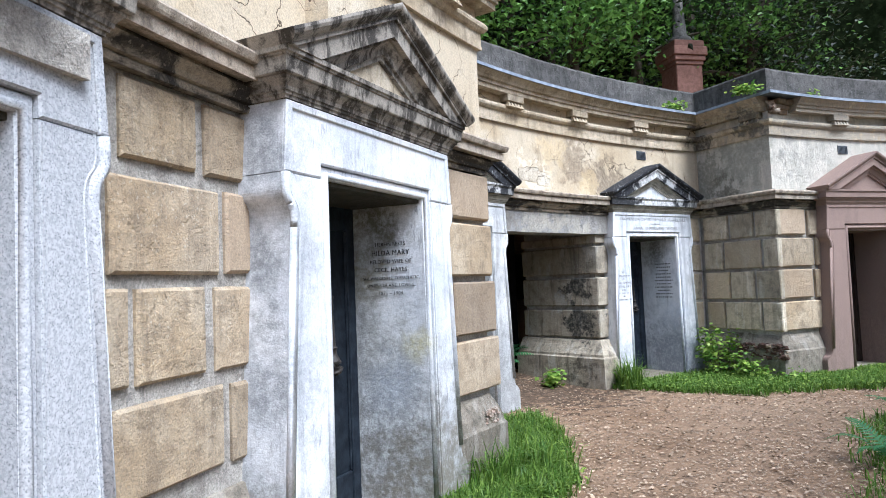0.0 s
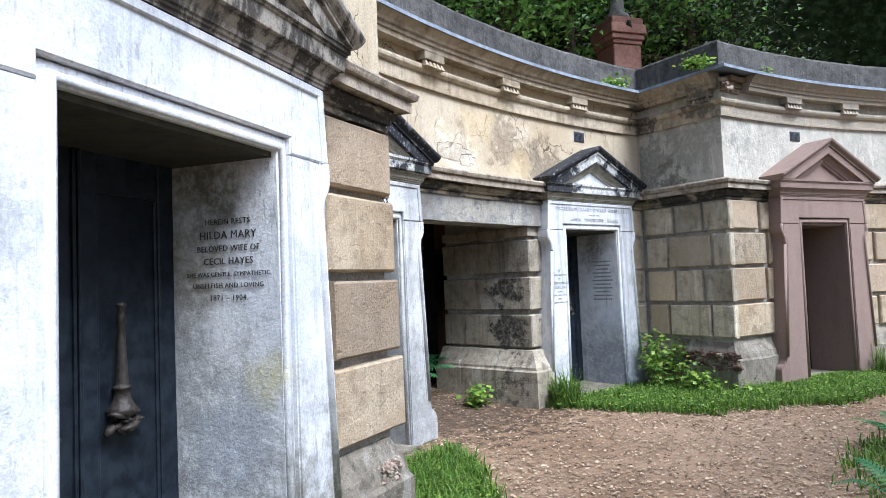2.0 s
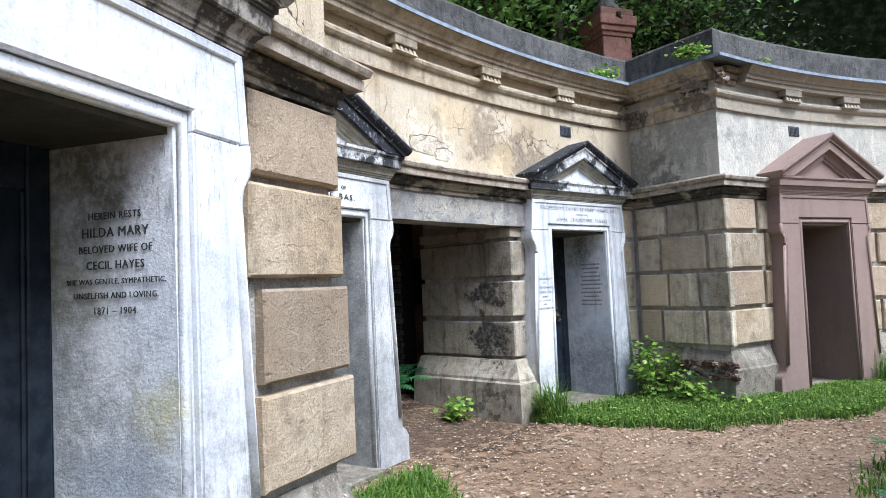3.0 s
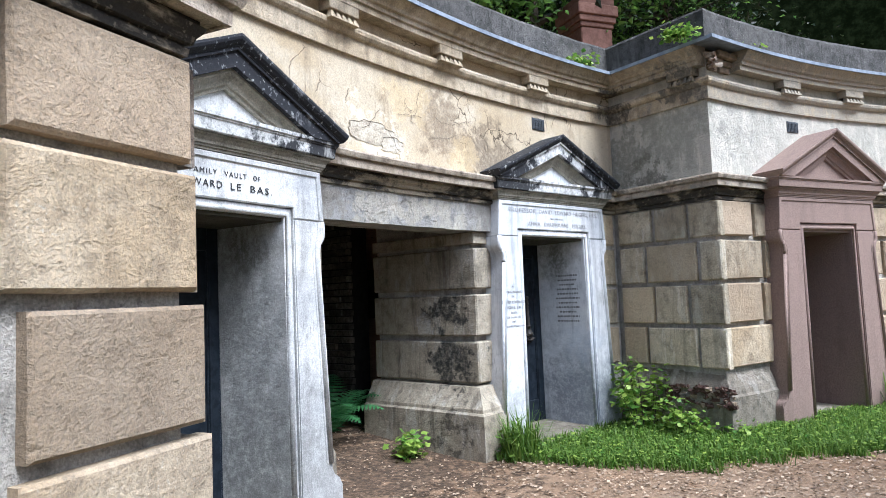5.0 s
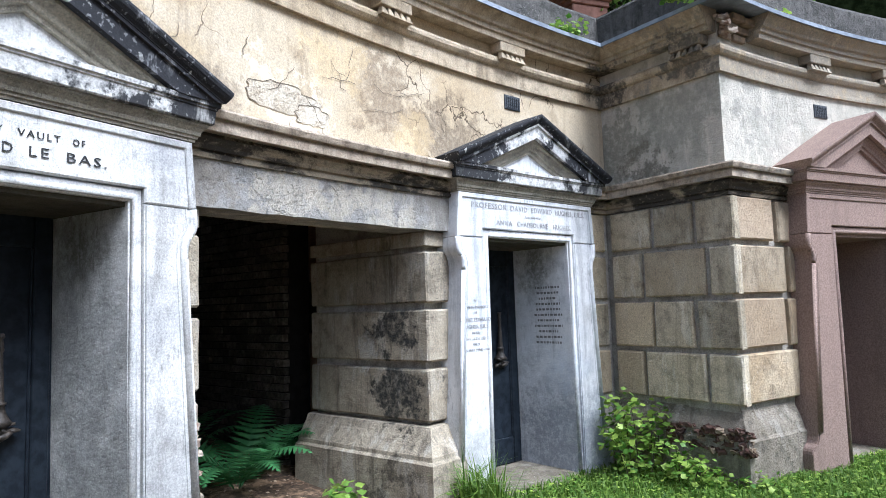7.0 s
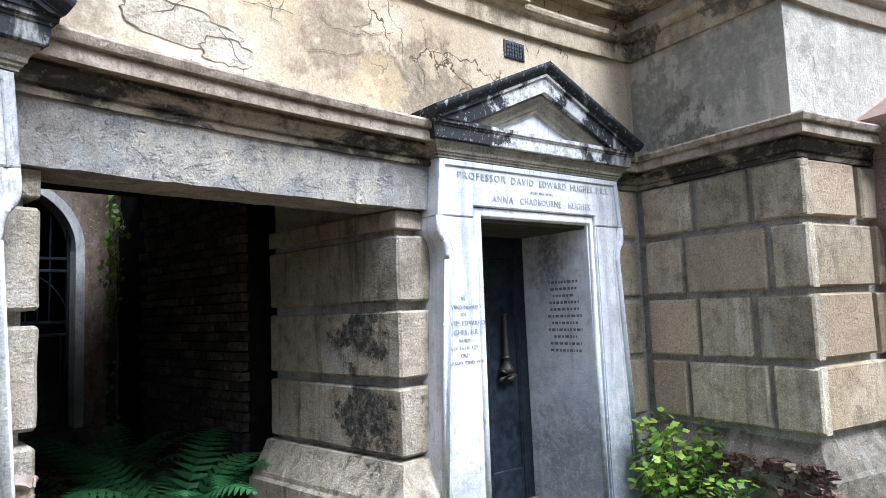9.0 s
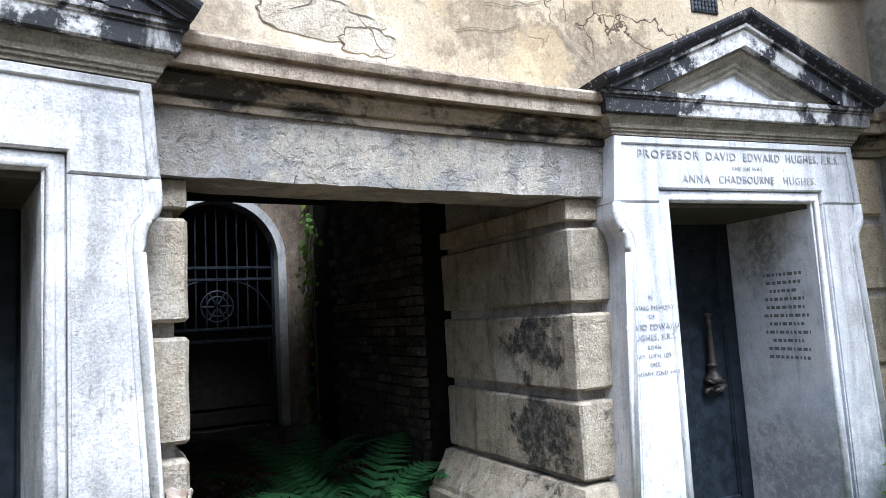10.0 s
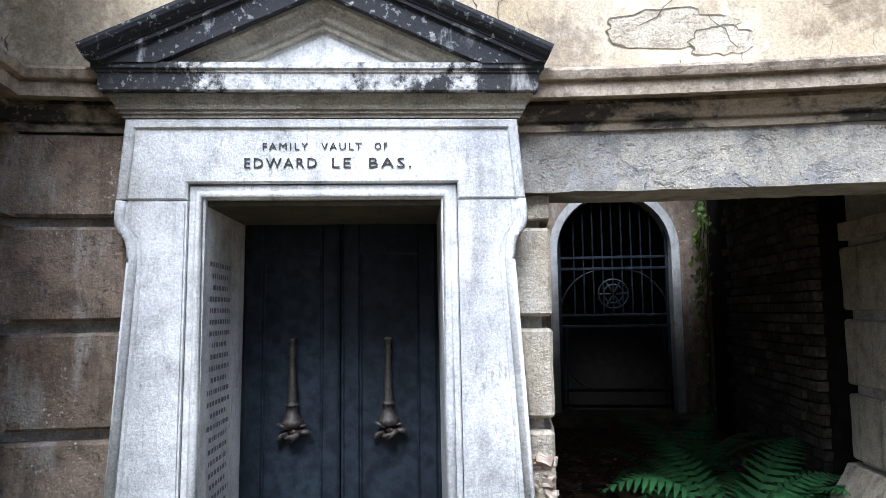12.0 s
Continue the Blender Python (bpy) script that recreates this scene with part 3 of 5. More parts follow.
CORNICE = [(-0.02, 3.875), (0.13, 3.875), (0.13, 3.925), (0.15, 3.93), (0.15, 3.965), (0.175, 3.975), (0.185, 4.0), (0.215, 4.035), (0.24, 4.06), (0.24, 4.075), (-0.02, 4.085)]
bm = sweep(BAY_L_LINE + arc(R_REC, A_LEFT, A_RIGHT) + [polar(R_BAY, A_RIGHT)], CORNICE)
sweep(arc(R_BAY, 114.9, BAY_R_END), CORNICE, bm)
cornice = tagged(part("cornice", bm, M_TRIM), "weathered buff cornice with small hanging brackets", "cornice", kind="structure")
tagged(part("lead_flashing", sweep(WALL_LINE, [(-0.02, 4.084), (0.25, 4.078), (0.258, 4.054), (0.266, 4.056), (0.26, 4.096), (-0.02, 4.115)]), M_LEAD), "dull blue-grey lead strip capping the cornice", "flashing", kind="structure")
PARAPET = [(0.03, 4.1), (0.035, 4.47), (0.02, 4.5), (-0.3, 4.52), (-0.35, 4.1)]
bm = sweep(WALL_LINE, PARAPET)
tagged(part("parapet", rough_up(bm, 0.012, 6.0), M_PARAPET), "dark rough stone parapet above the lead strip", "parapet", kind="structure")


# hanging brackets under the cornice, each with five drops
def bracket(m):
    b = part("bracket", box(-0.16, 0.16, -0.128, 0.01, 3.79, 3.876, 0.006), M_TRIM, cornice)
    b.matrix_world = m
    for k in range(5):
        x = -0.124 + 0.062 * k
        bm = bmesh.new()
        lo = [bm.verts.new((x + sx * 0.03, y, 3.722)) for sx, y in ((-1, -0.134), (1, -0.134), (1, -0.07), (-1, -0.07))]
        hi = [bm.verts.new((x + sx * 0.009, y, 3.791)) for sx, y in ((-1, -0.105), (1, -0.105), (1, -0.07), (-1, -0.07))]
        bm.faces.new(lo[::-1]), bm.faces.new(hi)
        for i in range(4):
            bm.faces.new((lo[i], lo[(i + 1) % 4], hi[(i + 1) % 4], hi[i]))
        part("drop", bm, M_TRIM, b)


for a in (141.1, 135.05, 129.1, 123.1):
    bracket(spot(R_REC, a))
for a in (175.5, 169.0, 162.5, 156.0, 149.5, 110.1, 104.4, 98.5):
    bracket(spot(R_AB if a == 162.5 else R_BAY, a))
for r in (11.92,):
    x, y = polar(r, A_RIGHT)
    bracket(pose(x, y, 0, 0, 0, A_RIGHT + 180))
    x, y = polar(r, A_LEFT)
    bracket(pose(x, y, 0, 0, 0, A_LEFT))

# lower wall: mortar-faced core between the openings
CORE = 0.028
wall_bay_left = tagged(part("wall_bay_left", arc_box(R_AB + CORE, R_AB + 0.4, 165.3, 158.2, 0, 2.46), M_MORTAR), "rusticated buff stone wall of a forward bay", "wall", kind="structure")
arc_wall = [("wall_bay_left_end", R_BAY, 151.2, A_LEFT - 0.15), ("wall_recess_left", R_REC, A_LEFT, 143.2), ("wall_recess_right", R_REC, 119.4, A_RIGHT), ("wall_bay_right_start", R_BAY, A_RIGHT, 112.2), ("wall_bay_right_end", R_BAY, 105.8, BAY_R_END)]
CORES = {"wall_bay_left": wall_bay_left}
for name, r, a0, a1 in arc_wall:
    back = 0.012 if "right" in name else CORE
    CORES[name] = tagged(part(name, arc_box(r + back, r + 0.5, a0, a1, 0, 2.46), M_MORTAR), "rusticated sandstone wall with grey mortar joints", "wall", kind="structure")
part("wall_bay_far_left", arc_box(R_BAY + CORE, R_BAY + 0.5, BAY_L_END, 172.5, 0, 2.46), M_MORTAR)
tagged(bpy.data.objects["wall_bay_far_left"], "rusticated sandstone wall with grey mortar joints", "wall", kind="structure")
for name, a in (("wall_return_right", A_RIGHT), ("wall_return_left", A_LEFT)):
    s = 1 if a == A_RIGHT else -1
    x, y = polar(0, 0)
    m = pose(x, y, 0, 0, 0, a)
    y0, y1 = (0.012, 0.5) if s > 0 else (-0.5, -CORE)
    y0, y1 = -y1, -y0
    bm = box(R_BAY + 0.5, R_REC + 0.45, min(y0, y1), max(y0, y1), 0, 2.46)
    ob = part(name, bm, M_MORTAR)
    ob.matrix_world = m
    CORES[name] = tagged(ob, "rusticated sandstone return wall with grey mortar joints", "wall", kind="structure")
# the stretch above the openings
for name, r, a0, a1 in (("wall_over_vaults_recess", R_REC, 143.2, 137.2), ("wall_over_vaults_recess_right", R_REC, 126.2, A_RIGHT), ("wall_over_vault_bay", R_BAY, 158.5, 151.2), ("wall_over_vault_granite", R_BAY, 172.5, 164.5), ("wall_over_vault_pink", R_BAY, 112.2, 105.8)):
    tagged(part(name, arc_box(r + CORE, r + 0.45, a0, a1, 2.3, 2.458), M_MORTAR), "stone wall over a vault door", "wall", kind="structure")

# plinth: base block and weathered slope
PLINTH = [(-0.1, 0.0), (0.1, 0.0), (0.095, 0.40), (0.075, 0.425), (0.06, 0.50), (0.02, 0.58), (-0.01, 0.64), (-0.1, 0.655)]
for name, path in (("plinth_bay_left", arc(R_AB, 164.6, 159.0)), ("plinth_return_right", [polar(R_REC, A_RIGHT)] + arc(R_BAY, A_RIGHT, 113.2)),
                   ("plinth_bay_left_end", arc(R_BAY, 150.4, A_LEFT) + [polar(R_REC, A_LEFT), *arc(R_REC, A_LEFT, 144.4)[1:]]), ("plinth_bay_right_end", arc(R_BAY, 104.8, BAY_R_END))):
    bm = sweep(path, PLINTH)
    tagged(part(name, rough_up(bm, 0.006, 9.0), M_PLINTH), "weathered sandstone plinth at the foot of the wall", "plinth", kind="structure")


# ---- rusticated blocks ----
COURSES = [(0.69, 1.1), (1.147, 1.56), (1.607, 2.02), (2.067, 2.435)]


def block(parent, m, w, h, depth=0.085, ease=0.014, material=None, wrap=0.0):
    """One rusticated block: x from 0 to w, z from 0 to h, its face at y = 0; the face is a little uneven and its edges worn."""
    nx, nz = (6, 5)
    seed = Vector((random.random() * 50, random.random() * 50, 0))
    vs, fs = [], []
    for j in range(nz):
        for i in range(nx):
            u, v = i / (nx - 1), j / (nz - 1)
            edge = i in (0, nx - 1) or j in (0, nz - 1)
            x = u * w if i in (0, nx - 1) else ease + (w - 2 * ease) * (i - 1) / (nx - 3)
            z = v * h if j in (0, nz - 1) else ease + (h - 2 * ease) * (j - 1) / (nz - 3)
            wear = noise.noise(Vector((x * 7, z * 7, 0)) + seed)
            y = (ease * (1.0 + 0.5 * wear)) if edge else 0.004 * wear
            if edge:
                x += 0.006 * noise.noise(Vector((x * 9, z * 9, 3)) + seed)
                z += 0.006 * noise.noise(Vector((x * 9, z * 9, 7)) + seed)
            vs.append((x, y, z))
    for j in range(nz - 1):
        for i in range(nx - 1):
            a = j * nx + i
            fs.append((a, a + 1, a + nx + 1, a + nx))
    ring = [i for i in range(nx)] + [j * nx + nx - 1 for j in range(1, nz)] + [(nz - 1) * nx + i for i in range(nx - 2, -1, -1)] + [j * nx for j in range(nz - 2, 0, -1)]
    base = len(vs)
    for k in ring:
        vs.append((vs[k][0], depth, vs[k][2]))
    n = len(ring)
    for k in range(n):
        fs.append((ring[k], base + k, base + (k + 1) % n, ring[(k + 1) % n]))
    ob = from_arrays("stone_block", vs, fs, material or M_BLOCK, parent)
    ob.matrix_world = m
    return ob


def arc_blocks(parent, r, course, spans, material, courses=COURSES):
    z0, z1 = courses[course]
    for a0, a1 in spans:
        p0, p1 = Vector(polar(r, a0)), Vector(polar(r, a1))
        d = p1 - p0
        m = pose(p0.x, p0.y, z0 + random.uniform(-0.006, 0.006), 0, 0, math.degrees(math.atan2(d.y, d.x)))
        block(parent, m, d.length, z1 - z0, material=material)


def radial_blocks(parent, a, course, spans, material, flip=False):
    """Blocks on a return wall, spans of radius."""
    z0, z1 = COURSES[course]
    for r0, r1 in spans:
        p0, p1 = (Vector(polar(r0, a)), Vector(polar(r1, a)))
        if flip:
            p0, p1 = p1, p0
        d = p1 - p0
        block(parent, pose(p0.x, p0.y, z0, 0, 0, math.degrees(math.atan2(d.y, d.x))), d.length, z1 - z0, material=material)


# between the granite vault and the marble one
for c, spans in enumerate((((163.35, 160.2), (159.9, 159.1)), ((163.5, 162.95), (162.75, 160.75), (160.4, 159.1)), ((163.4, 160.25), (160.0, 159.1)), ((163.1, 160.95), (160.65, 159.1)))):
    arc_blocks(wall_bay_left, R_AB, c, spans, M_BLOCK, ((0.76, 1.125), (1.2, 1.585), (1.645, 2.035), (2.1, 2.43)))
# the bay's corner
for c, (a0, a1) in enumerate(((149.4, 145.95), (149.3, 146.1), (149.7, 146.25), (149.6, 146.35))):
    arc_blocks(CORES["wall_bay_left_end"], R_BAY - 0.03, c, ((a0, a1),), M_BLOCK)
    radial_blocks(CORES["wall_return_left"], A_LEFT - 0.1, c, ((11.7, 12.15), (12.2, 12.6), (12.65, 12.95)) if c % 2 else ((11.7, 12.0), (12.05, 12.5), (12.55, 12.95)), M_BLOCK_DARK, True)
# beside the left vault of the recess
for c in range(4):
    arc_blocks(CORES["wall_recess_right"], R_REC - 0.02, c, ((118.9, 117.35),), M_BLOCK_GREY)
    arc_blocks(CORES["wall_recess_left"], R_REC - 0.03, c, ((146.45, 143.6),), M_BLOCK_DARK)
# the right-hand return and the corner of the next bay
for c, spans in enumerate((((12.62, 12.93), (11.97, 12.58), (11.62, 11.93)), ((12.5, 12.93), (12.06, 12.46), (11.62, 12.01)), ((12.6, 12.93), (11.92, 12.55), (11.62, 11.87)), ((12.48, 12.93), (12.02, 12.42), (11.62, 11.98)))):
    radial_blocks(CORES["wall_return_right"], A_RIGHT + 0.18, c, spans, M_BLOCK_GREY, True)
for c, spans in enumerate((((117.24, 112.75),), ((117.24, 113.65), (113.3, 112.3)), ((117.24, 113.4), (113.05, 112.3)), ((117.24, 114.1), (113.75, 112.3)))):
    arc_blocks(CORES["wall_bay_right_start"], R_BAY - 0.04, c, spans, M_BLOCK)
for c, spans in enumerate((((104.9, 102.5), (102.2, 99.8), (99.5, 96.8)), ((104.9, 103.7), (103.4, 100.6), (100.3, 97.5)), ((104.9, 102.6), (102.3, 99.8), (99.5, 96.8)), ((104.9, 103.7), (103.4, 100.6), (100.3, 97.5)))):
    arc_blocks(CORES["wall_bay_right_end"], R_BAY - 0.04, c, spans, M_BLOCK)

# ---- the passage to the gate ----
A_PASS = 131.58
P_HALF = 0.95
PASS = spot(R_REC, A_PASS)
lintel = tagged(part("passage_lintel", rough_up(arc_box(R_REC - 0.012, R_REC + 0.32, 137.2, 126.2, 2.175, 2.458, step=0.25), 0.008, 7.0), M_LINTEL), "grey stone lintel with flaking pale paint over the passage", "lintel", kind="structure")


def at_pass(ob):
    ob.matrix_world = PASS
    return ob


# piers of the passage: rusticated courses, with a plinth
for side, name, depth in ((1, "pier_passage_right", 1.42), (-1, "pier_passage_left", 1.0)):
    x0, x1 = (P_HALF + 0.045, 1.26) if side > 0 else (-1.3, -P_HALF - 0.045)
    pier = tagged(at_pass(part(name, box(x0, x1, 0.07, depth - 0.03, 0, 2.46), M_MORTAR)), "rusticated grey stone pier beside the passage", "pier", kind="structure")
    mat = M_PIER
    for c, (z0, z1) in enumerate(COURSES[:3]):
        xa, xb = (P_HALF, 1.24) if side > 0 else (-1.28, -P_HALF)
        bm = box(xa, xb, -0.005, depth, z0 + 0.005, z1 - 0.005)
        bmesh.ops.subdivide_edges(bm, edges=bm.edges, cuts=4, use_grid_fill=True)
        rough_up(bm, 0.007, 5.0)
        es = [e for e in bm.edges if len(e.link_faces) == 2 and e.calc_face_angle(0) > 1.0]
        bmesh.ops.bevel(bm, geom=es, offset=0.014, segments=1, affect="EDGES", clamp_overlap=True)
        blk = part("stone_block", bm, mat, pier)
        blk.matrix_world = PASS
    xa, xb = (P_HALF, 1.24) if side > 0 else (-1.28, -P_HALF)
    blk = part("stone_block", box(xa, xb, 0.0, depth, 2.055, 2.17, 0.006), mat, pier)
    blk.matrix_world = PASS
    if side > 0:
        bm = sweep([(P_HALF, 1.45), (P_HALF, 0.0), (1.24, 0.0)], [(-0.05, 0), (0.17, 0), (0.165, 0.42), (0.14, 0.44), (0.135, 0.47), (0.1, 0.52), (0.05, 0.6), (0.02, 0.66), (-0.05, 0.67)])
    else:
        bm = sweep([(-1.28, 0.0), (-P_HALF, 0.0), (-P_HALF, 0.95)], [(-0.05, 0), (0.05, 0), (0.045, 0.42), (0.03, 0.47), (0.015, 0.6), (-0.05, 0.67)])
    base = part("plinth", rough_up(bm, 0.006, 8.0), mat, pier)
    base.matrix_world = PASS

GATE_Y, G_HALF, G_FLOOR, G_SPRING = 4.7, 0.64, 0.48, 2.33
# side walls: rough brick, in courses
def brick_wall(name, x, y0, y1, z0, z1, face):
    core = tagged(at_pass(part(name, box(min(x, x + face * 0.3), max(x, x + face * 0.3), y0, y1, 0, z1), M_PAINTED_SHADE)), "brick wall of the passage, shade painted near-black", "wall", kind="structure")
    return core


wall_pr = brick_wall("wall_passage_right", P_HALF + 0.03, 1.86, 4.4, 0, 4.0, 1)
wall_pl = brick_wall("wall_passage_left", -P_HALF - 0.25, 1.0, 5.4, 0, 4.0, -1)
tagged(at_pass(part("wall_passage_niche", box(P_HALF + 0.7, P_HALF + 1.0, 1.3, 1.95, 0, 3.0), M_PAINTED_SHADE)), "back of a side opening, shade painted near-black", "wall", kind="structure")
tagged(at_pass(part("ceiling_passage", box(-1.9, 2.0, 1.5, 3.85, 2.8, 2.95, 0, box(-1.9, 2.0, 0.33, 1.495, 2.48, 2.95)), M_PAINTED_SHADE)), "passage ceiling, shade painted near-black", "ceiling", kind="structure")
# unseen roof, added so that no skylight falls behind the gate
tagged(at_pass(part("ceiling_gate", box(-2.4, 2.6, GATE_Y + 0.02, 6.9, 3.4, 3.6), M_PAINTED_SHADE)), "unseen roof added to keep light out behind the gate", "ceiling", kind="structure")
tagged(at_pass(part("wall_passage_end", box(-2.4, 2.6, 6.6, 6.9, 0, 4.0), M_PAINTED_SHADE)), "end wall behind the gate, shade painted near-black", "wall", kind="structure")

# gate wall: arched stone surround
def arch_ring(h, n=20):
    return [(h * math.cos(math.pi * i / n), G_SPRING + h * math.sin(math.pi * i / n)) for i in range(n + 1)]


ring_i, ring_o = arch_ring(G_HALF), arch_ring(G_HALF + 0.09)
bm = bmesh.new()
outline_r = [(0.98, 0.3), (0.98, 3.6), (0.0, 3.6)] + [p for p in ring_o[::-1] if p[0] < 0.001 or True][10:] + [(G_HALF + 0.09, 0.3)]
plate(outline_r, GATE_Y, GATE_Y + 0.3, 0, bm)
plate([(-x, z) for x, z in outline_r][::-1], GATE_Y, GATE_Y + 0.3, 0, bm)
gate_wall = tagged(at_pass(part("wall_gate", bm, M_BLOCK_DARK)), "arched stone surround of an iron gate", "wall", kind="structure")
bm = bmesh.new()
prof = [(G_HALF + 0.09, 0.48)] + ring_o + [(-G_HALF - 0.09, 0.48)]
prof_i = [(G_HALF, 0.48)] + ring_i + [(-G_HALF, 0.48)]
o = [[bm.verts.new((x, y, z)) for x, z in pts] for pts, y in ((prof, GATE_Y + 0.1), (prof, GATE_Y - 0.035), (prof_i, GATE_Y - 0.035), (prof_i, GATE_Y + 0.25))]
for p, q in zip(o, o[1:]):
    for i in range(len(p) - 1):
        bm.faces.new((p[i], p[i + 1], q[i + 1], q[i]))
bmesh.ops.recalc_face_normals(bm, faces=bm.faces)
b = part("arch_moulding", bm, M_MARBLE_C, gate_wall)
b.matrix_world = PASS
b = part("pilaster", box(0.99, 1.3, GATE_Y - 0.2, GATE_Y + 0.2, 0.2, 3.6, 0.01), M_BLOCK_DARK, gate_wall)
b.matrix_world = PASS
b = part("step", box(-0.95, 0.95, GATE_Y - 0.32, GATE_Y + 0.3, 0.2, 0.47, 0.015), M_PLINTH, gate_wall)
b.matrix_world = PASS

gate = thing("iron_gate", PASS @ pose(0, GATE_Y + 0.12, G_FLOOR), "black wrought-iron gate with round ornament under an arch", "gate")
for z in (0.04, 0.22, 0.95, 1.08, 1.62, 1.75):
    part("rail", box(-G_HALF + 0.01, G_HALF - 0.01, -0.015, 0.015, z, z + 0.03, 0.003), M_IRON, gate)
for k in range(11):
    x = -0.55 + 0.11 * k
    top = G_SPRING - G_FLOOR + math.sqrt(max(0, G_HALF ** 2 - x * x)) - 0.02
    part("bar", tube([(x, 0, 0.0), (x, 0, 0.95)] if k in (0, 10) else [(x, 0, 1.08), (x, 0, top)], 0.009, 5), M_IRON, gate)
for s in (-1, 1):
    part("frame_bar", box(s * (G_HALF - 0.03) - 0.015, s * (G_HALF - 0.03) + 0.015, -0.02, 0.02, 0, 2.1, 0.003), M_IRON, gate)
    part("scroll", tube([(s * (0.12 + 0.5 * math.sin(u)), 0, 1.62 - 0.55 * (1 - math.cos(u))) for u in [0.13 * i for i in range(11)]], 0.008, 5), M_IRON, gate)
    part("scroll", tube([(s * (0.12 + 0.5 * math.sin(u)), 0, 0.22 + 0.5 * (1 - math.cos(u))) for u in [0.13 * i for i in range(11)]], 0.008, 5), M_IRON, gate)
for rad in (0.17, 0.11):
    part("ring", tube([(rad * math.cos(u), 0, 1.34 + rad * math.sin(u)) for u in [6.2832 * i / 20 for i in range(21)]], 0.011, 5), M_IRON, gate)
for k in range(6):
    u = math.pi * k / 3
    part("petal", tube([(0.03 * math.cos(u), 0, 1.34 + 0.03 * math.sin(u)), (0.16 * math.cos(u), 0, 1.34 + 0.16 * math.sin(u))], 0.012, 5), M_IRON, gate)

# ---- vault entrances ----
def writing(body, size, material, parent, m, name="inscription", spread=1.08, width=0.0):
    cu = bpy.data.curves.new("lettering", "FONT")
    cu.body, cu.size, cu.align_x, cu.align_y, cu.extrude, cu.space_character = body, size, "CENTER", "CENTER", 0.0012, spread
    cu.resolution_u = 2
    tmp = new("lettering", cu)
    me = bpy.data.meshes.new_from_object(tmp.evaluated_get(bpy.context.evaluated_depsgraph_get()))
    bpy.data.objects.remove(tmp)
    if width:
        xs = [v.co.x for v in me.vertices]
        k, mid = width / (max(xs) - min(xs)), (max(xs) + min(xs)) / 2
        for v in me.vertices:
            v.co.x = (v.co.x - mid) * k
    me.materials.append(material)
    if size < 0.04:
        ob = new(name, me)
        ob.parent = parent
        ob.matrix_basis = m
        return tagged(ob, kind="stuff")
    # each letter is a piece of its own
    bm = bmesh.new()
    bm.from_mesh(me)
    left = set(bm.faces)
    while left:
        grow, isle = [left.pop()], []
        while grow:
            f = grow.pop()
            isle.append(f)
            for v in f.verts:
                for h in v.link_faces:
                    if h in left:
                        left.remove(h)
                        grow.append(h)
        ids = {v: i for i, v in enumerate({v for f in isle for v in f.verts})}
        ob = from_arrays("letter", [tuple(v.co) for v in ids], [[ids[v] for v in f.verts] for f in isle], material, parent)
        ob.matrix_basis = m
    bm.free()


def bars(lines, width, x_of, parent, material, z_top, gap, height, m):
    """Lines of writing too worn to read: rows of short strokes."""
    bm = bmesh.new()
    for i in range(lines):
        half = width * random.uniform(0.3, 0.5)
        x = -half
        while x < half:
            w = random.uniform(0.012, 0.04)
            z = z_top - i * gap
            vs = [bm.verts.new(p) for p in ((x, z, 0), (min(x + w, half), z, 0), (min(x + w, half), z + height, 0), (x, z + height, 0))]
            bm.faces.new(vs)
            x += w + 0.012
    ob = part("worn_inscription", bm, material, parent)
    ob.matrix_basis = m
    return tagged(ob, kind="stuff")


def smooth_curve(pts, n=6):
    out = []
    for a, b, c in pts:
        for i in range(n + 1):
            t = i / n
            out.append(tuple((1 - t) ** 2 * p + 2 * t * (1 - t) * q + t * t * r for p, q, r in zip(a, b, c)))
    return out


OUTER = [(1.035, 0.0), (1.025, 0.22)] + smooth_curve([((1.025, 0.22), (1.02, 0.27), (0.975, 0.29)), ((0.975, 0.29), (0.932, 0.31), (0.925, 0.4))], 4) + [(0.835, 1.86)] + smooth_curve([((0.835, 1.86), (0.832, 1.95), (0.862, 1.985)), ((0.862, 1.985), (0.895, 2.01), (0.893, 2.06))], 5) + [(0.888, 2.128)]
I_TOP, I_BOT = 0.515, 0.535


def torch_mesh():
    bm = lathe([(0.012, 0.56), (0.018, 0.555), (0.02, 0.54), (0.012, 0.53), (0.016, 0.5), (0.018, 0.47), (0.013, 0.46), (0.015, 0.4), (0.023, 0.215), (0.024, 0.205), (0.032, 0.202), (0.032, 0.192), (0.026, 0.188), (0.03, 0.15), (0.045, 0.115), (0.055, 0.1), (0.03, 0.07)], 12)
    rng = random.Random(5)
    for k in range(24):
        u = rng.uniform(0, 6.283)
        r = rng.uniform(0.015, 0.066)
        c = Vector((r * math.cos(u), 0.5 * r * math.sin(u), rng.uniform(0.0 + 0.5 * r, 0.1)))
        made = bmesh.ops.create_icosphere(bm, subdivisions=1, radius=rng.uniform(0.018, 0.027), matrix=Matrix.Translation(c) @ Matrix.Rotation(rng.uniform(-0.9, 0.9), 4, "Y") @ Matrix.Diagonal((1.5, 0.9, 0.65, 1)))
        for v in made["verts"]:
            v.co += noise.noise_vector(v.co * 40) * 0.008
            for f in v.link_faces:
                f.smooth = True
    return bm


